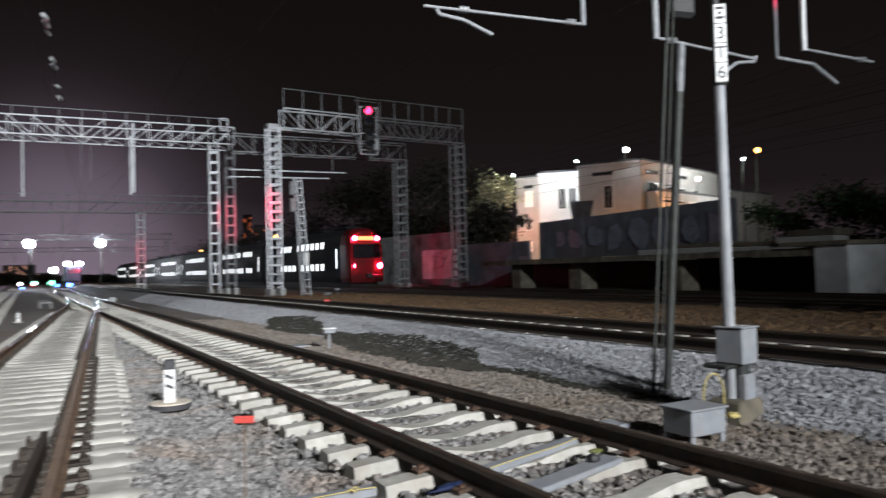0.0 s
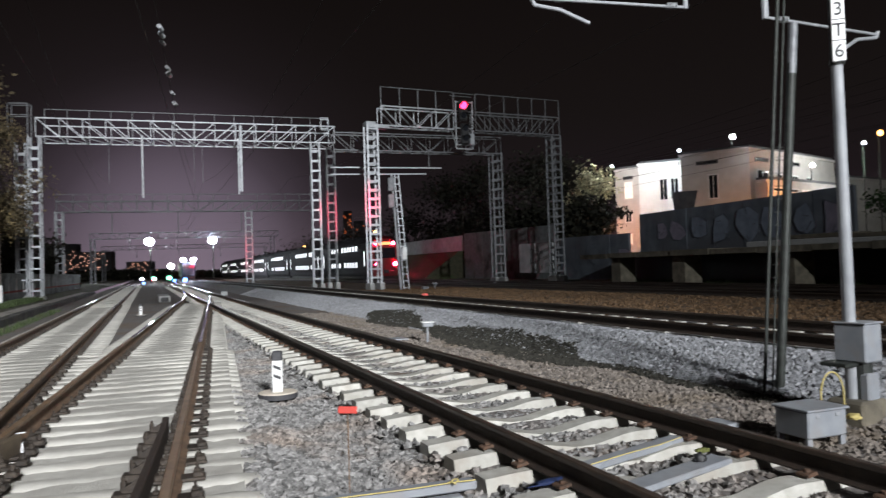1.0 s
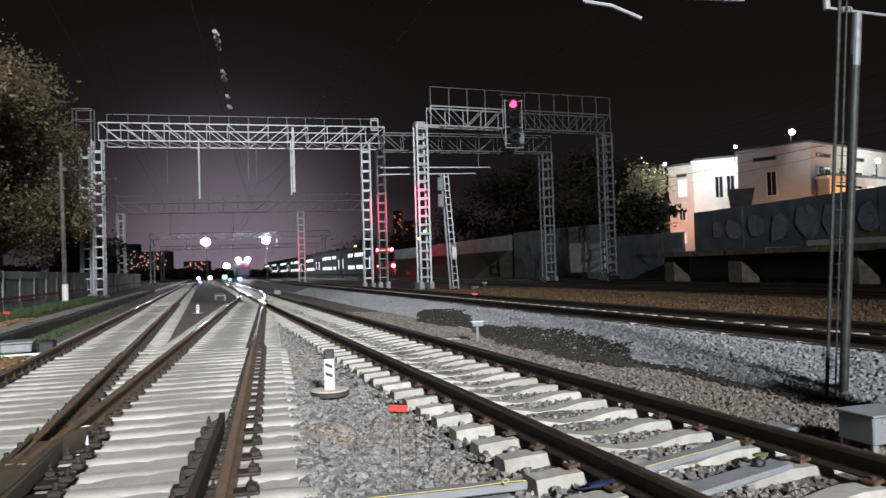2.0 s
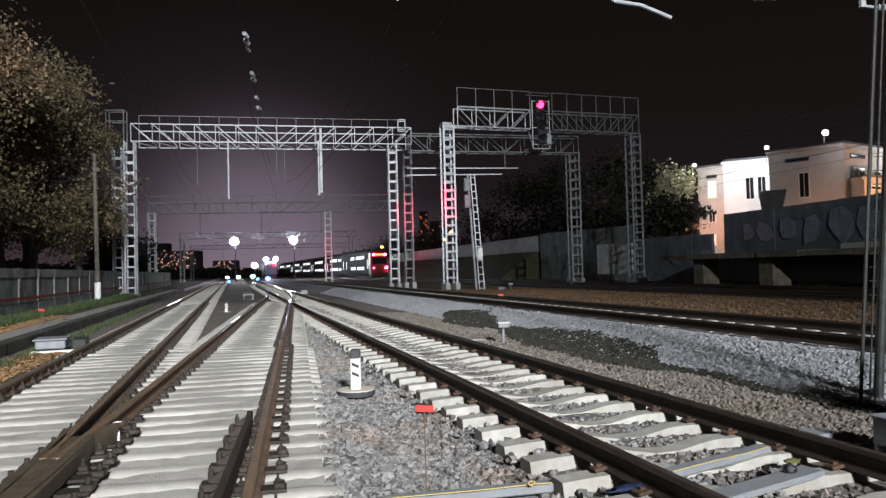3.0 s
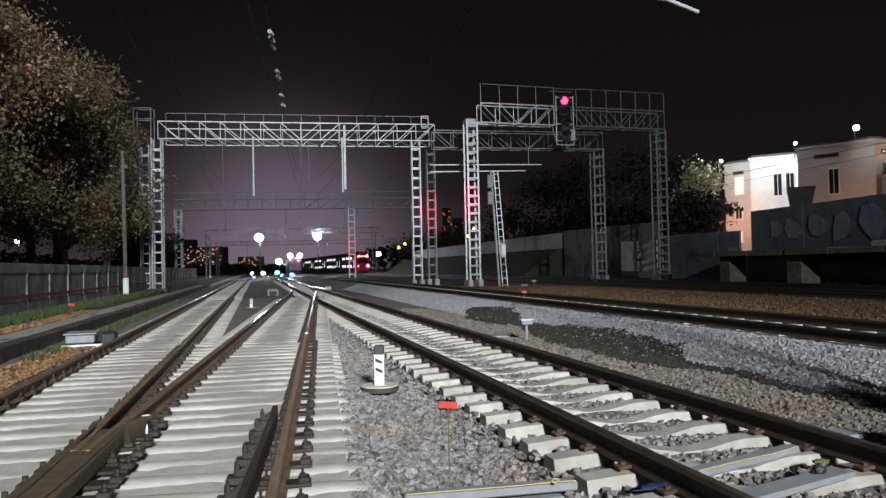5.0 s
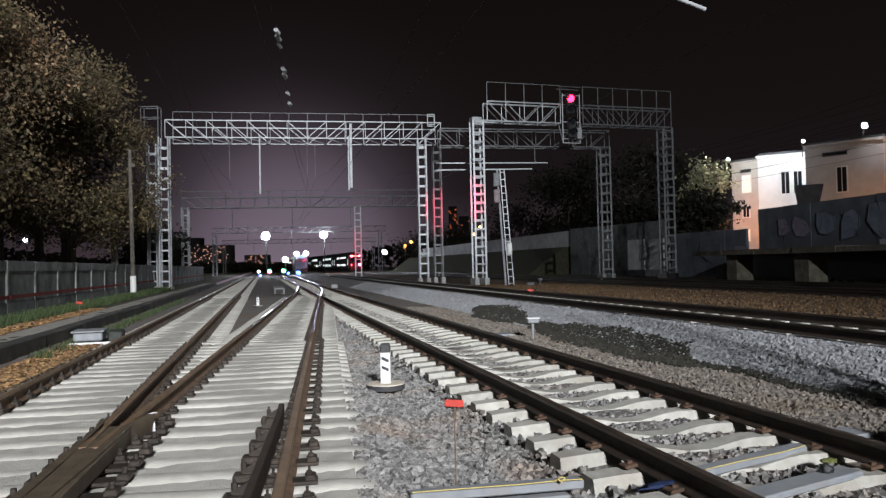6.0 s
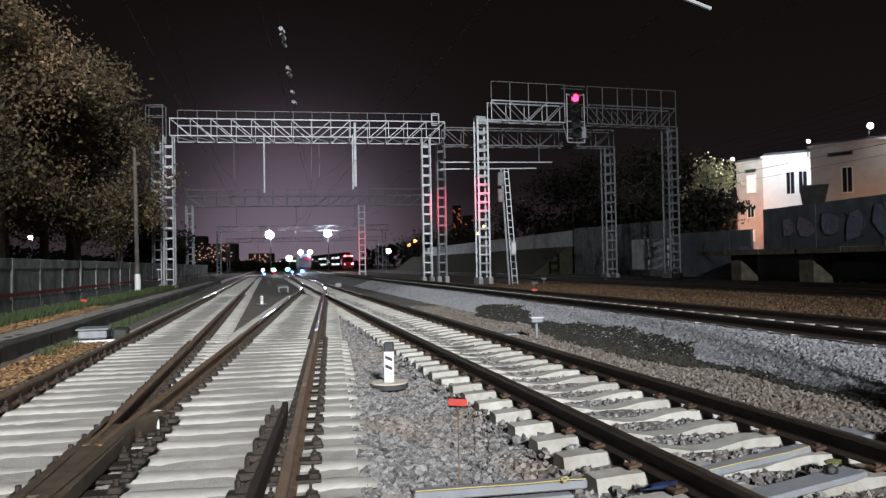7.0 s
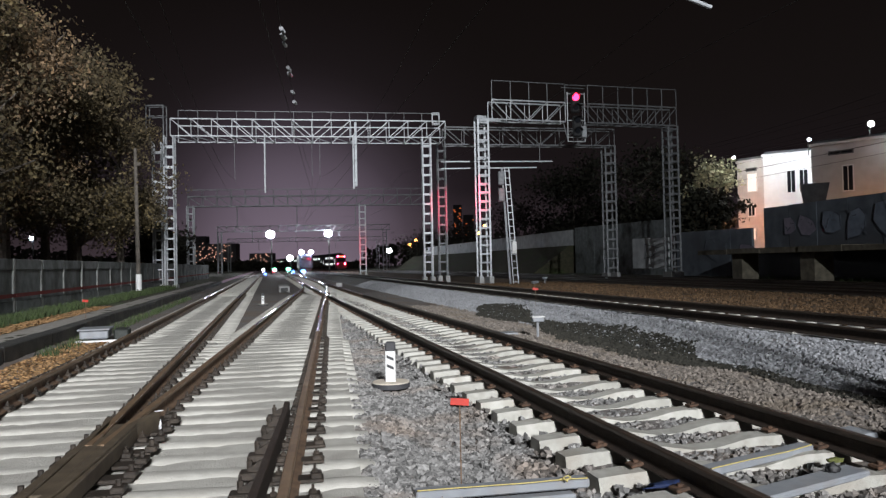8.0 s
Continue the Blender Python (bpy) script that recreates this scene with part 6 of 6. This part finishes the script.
# floodlight mast that lights the yard, beside and behind the camera
def build_mast():
    ob = thing("floodlight_mast", "tall steel floodlight mast lighting the yard", "light mast", Matrix.Translation((FLOOD.x, FLOOD.y - 0.6, 0)))
    bm = bmesh.new()
    rod(bm, (0, 0, 0), (0, 0, 27.0), 0.35, 12, 0.15)
    part("mast", bm, M["steel_dark"], ob)
    for k in range(3):
        bm = bmesh.new()
        box(bm, (0.7, 0.3, 0.6), pose(-0.8 + 0.8 * k, -0.2, 27.4), 0.05)
        part("floodlight_housing", bm, M["steel_dark"], ob)


build_mast()


# ---- the departing double-deck train ----
def build_train():
    ob = thing("passenger_train", "dark grey and red double-deck train leaving with lit windows", "train", pose(x6(60), 60, UPPER_Z, 0, 0, ANG))
    prof = [(-1.55, 0.35), (-1.68, 0.7), (-1.68, 3.6), (-1.52, 4.4), (-1.05, 4.95), (-0.5, 5.12), (0.5, 5.12), (1.05, 4.95), (1.52, 4.4), (1.68, 3.6), (1.68, 0.7), (1.55, 0.35)]
    L = 25.4
    for c in range(7):
        y0 = c * (L + 0.7)
        nose = c == 0
        bm = bmesh.new()
        stations = [(0.0, 0.90, 0.93), (0.25, 0.955, 0.965), (0.8, 0.985, 0.985), (2.0, 1, 1), (L, 1, 1)] if nose else [(0.0, 0.98, 0.99), (0.2, 1, 1), (L - 0.2, 1, 1), (L, 0.98, 0.99)]
        rings = [[bm.verts.new((x * sx, y0 + yy + (0.18 * max(0, z - 2.4) if nose and yy < 0.5 else 0), 0.35 + (z - 0.35) * sz)) for x, z in prof] for yy, sx, sz in stations]
        n = len(prof)
        for si, (ra, rb) in enumerate(zip(rings, rings[1:])):
            for k in range(n):
                f = bm.faces.new((ra[k], ra[(k + 1) % n], rb[(k + 1) % n], rb[k]))
                f.material_index = 1 if nose and si < 3 else 0
        f = bm.faces.new(rings[0])
        f.material_index = 1 if nose else 0
        bm.faces.new(list(reversed(rings[-1])))
        bmesh.ops.recalc_face_normals(bm, faces=bm.faces)
        # from the fourth car on, lamp light is painted in as a paler body
        body = part("car_body", bm, [M["train_grey"] if c < 3 else M["train_lamplit"], M["train_red"]], ob, "red rounded tail end" if nose else "")
        bm = bmesh.new()
        box(bm, (2.6, L - 1.5, 0.5), pose(0, y0 + L / 2, 0.3), 0.05)
        part("underframe", bm, M["black"], ob)
        for yy in (3.0, 5.5, L - 5.5, L - 3.0):
            for s in (-1, 1):
                bm = bmesh.new()
                rod(bm, (s * 0.8 - 0.06, y0 + yy, 0.46), (s * 0.8 + 0.06, y0 + yy, 0.46), 0.46, 14)
                part("wheel", bm, M["black"], ob)
        start = 6.4 if nose else 5.0
        k = 0
        yy = start
        while yy < L - 5.5:
            for side in (-1, 1):
                for zc in (1.75, 3.75):
                    if (k * 7 + c * 3 + int(zc)) % 9 == 0:
                        continue
                    bm = bmesh.new()
                    lean = 0.0 if zc < 3 else 7.0
                    box(bm, (0.03, 0.80, 0.60), pose(side * (1.685 if zc < 3 else 1.665), y0 + yy, zc, 0, -side * lean, 0), 0.01)
                    part("window", bm, GLOW["window"], body)
            yy += 1.36
            k += 1
        for yd in ((2.9, L - 1.6) if nose else (1.5, L - 1.6)):
            for side in (-1, 1):
                bm = bmesh.new()
                box(bm, (0.03, 0.34, 1.7), pose(side * 1.69, y0 + yd, 2.45), 0.01)
                part("door_window", bm, GLOW["window"], body)
        for k in range(4):
            bm = bmesh.new()
            box(bm, (1.6, 2.6, 0.22), pose(0, y0 + 4 + 5.6 * k, 5.2), 0.06)
            part("roof_unit", bm, M["train_grey"], ob)
    # tail: windscreen, lamps, route display, coupler
    bm = bmesh.new()
    box(bm, (2.5, 0.12, 1.25), pose(0, 0.10, 3.05, -8, 0, 0), 0.05)
    part("windscreen", bm, M["glass_dark"], ob)
    bm = bmesh.new()
    box(bm, (1.5, 0.08, 0.34), pose(0, 0.22, 4.15), 0.03)
    part("route_display", bm, GLOW["display"], ob, "orange route display")
    for s in (-1, 1):
        bm = bmesh.new()
        ball(bm, (s * 1.05, 0.16, 4.15), 0.20, 12, (1.15, 0.6, 1))
        part("tail_lamp", bm, GLOW["tail"], ob, "glowing red upper tail lamp", smooth=True)
        bm = bmesh.new()
        ball(bm, (s * 1.18, -0.02, 1.75), 0.24 if s > 0 else 0.10, 12, (1.1, 0.6, 1))
        part("tail_lamp", bm, GLOW["tail"], ob, "glowing red lower tail lamp", smooth=True)
    bm = bmesh.new()
    box(bm, (2.9, 0.1, 0.5), pose(0, -0.06, 0.75), 0.04)
    part("bumper", bm, M["train_red"], ob)
    bm = bmesh.new()
    box(bm, (0.5, 0.7, 0.4), pose(0, -0.2, 0.9), 0.05)
    part("coupler", bm, M["black"], ob)
    return ob


TRAIN = build_train()


def motions():
    rows = [(0.0, 60.9), (0.5, 71.2), (1.0, 82.5), (1.5, 94.1), (3.5, 140.2), (4.0, 152.0), (4.5, 164.0), (6.5, 207.0), (7.5, 224.0), (8.0, 231.0)]
    walk(TRAIN, [(t, pose(x6(y), y, UPPER_Z, 0, 0, math.degrees(math.atan(0.245 + 0.0008 * max(0.0, y - 90))))) for t, y in rows])


motions()
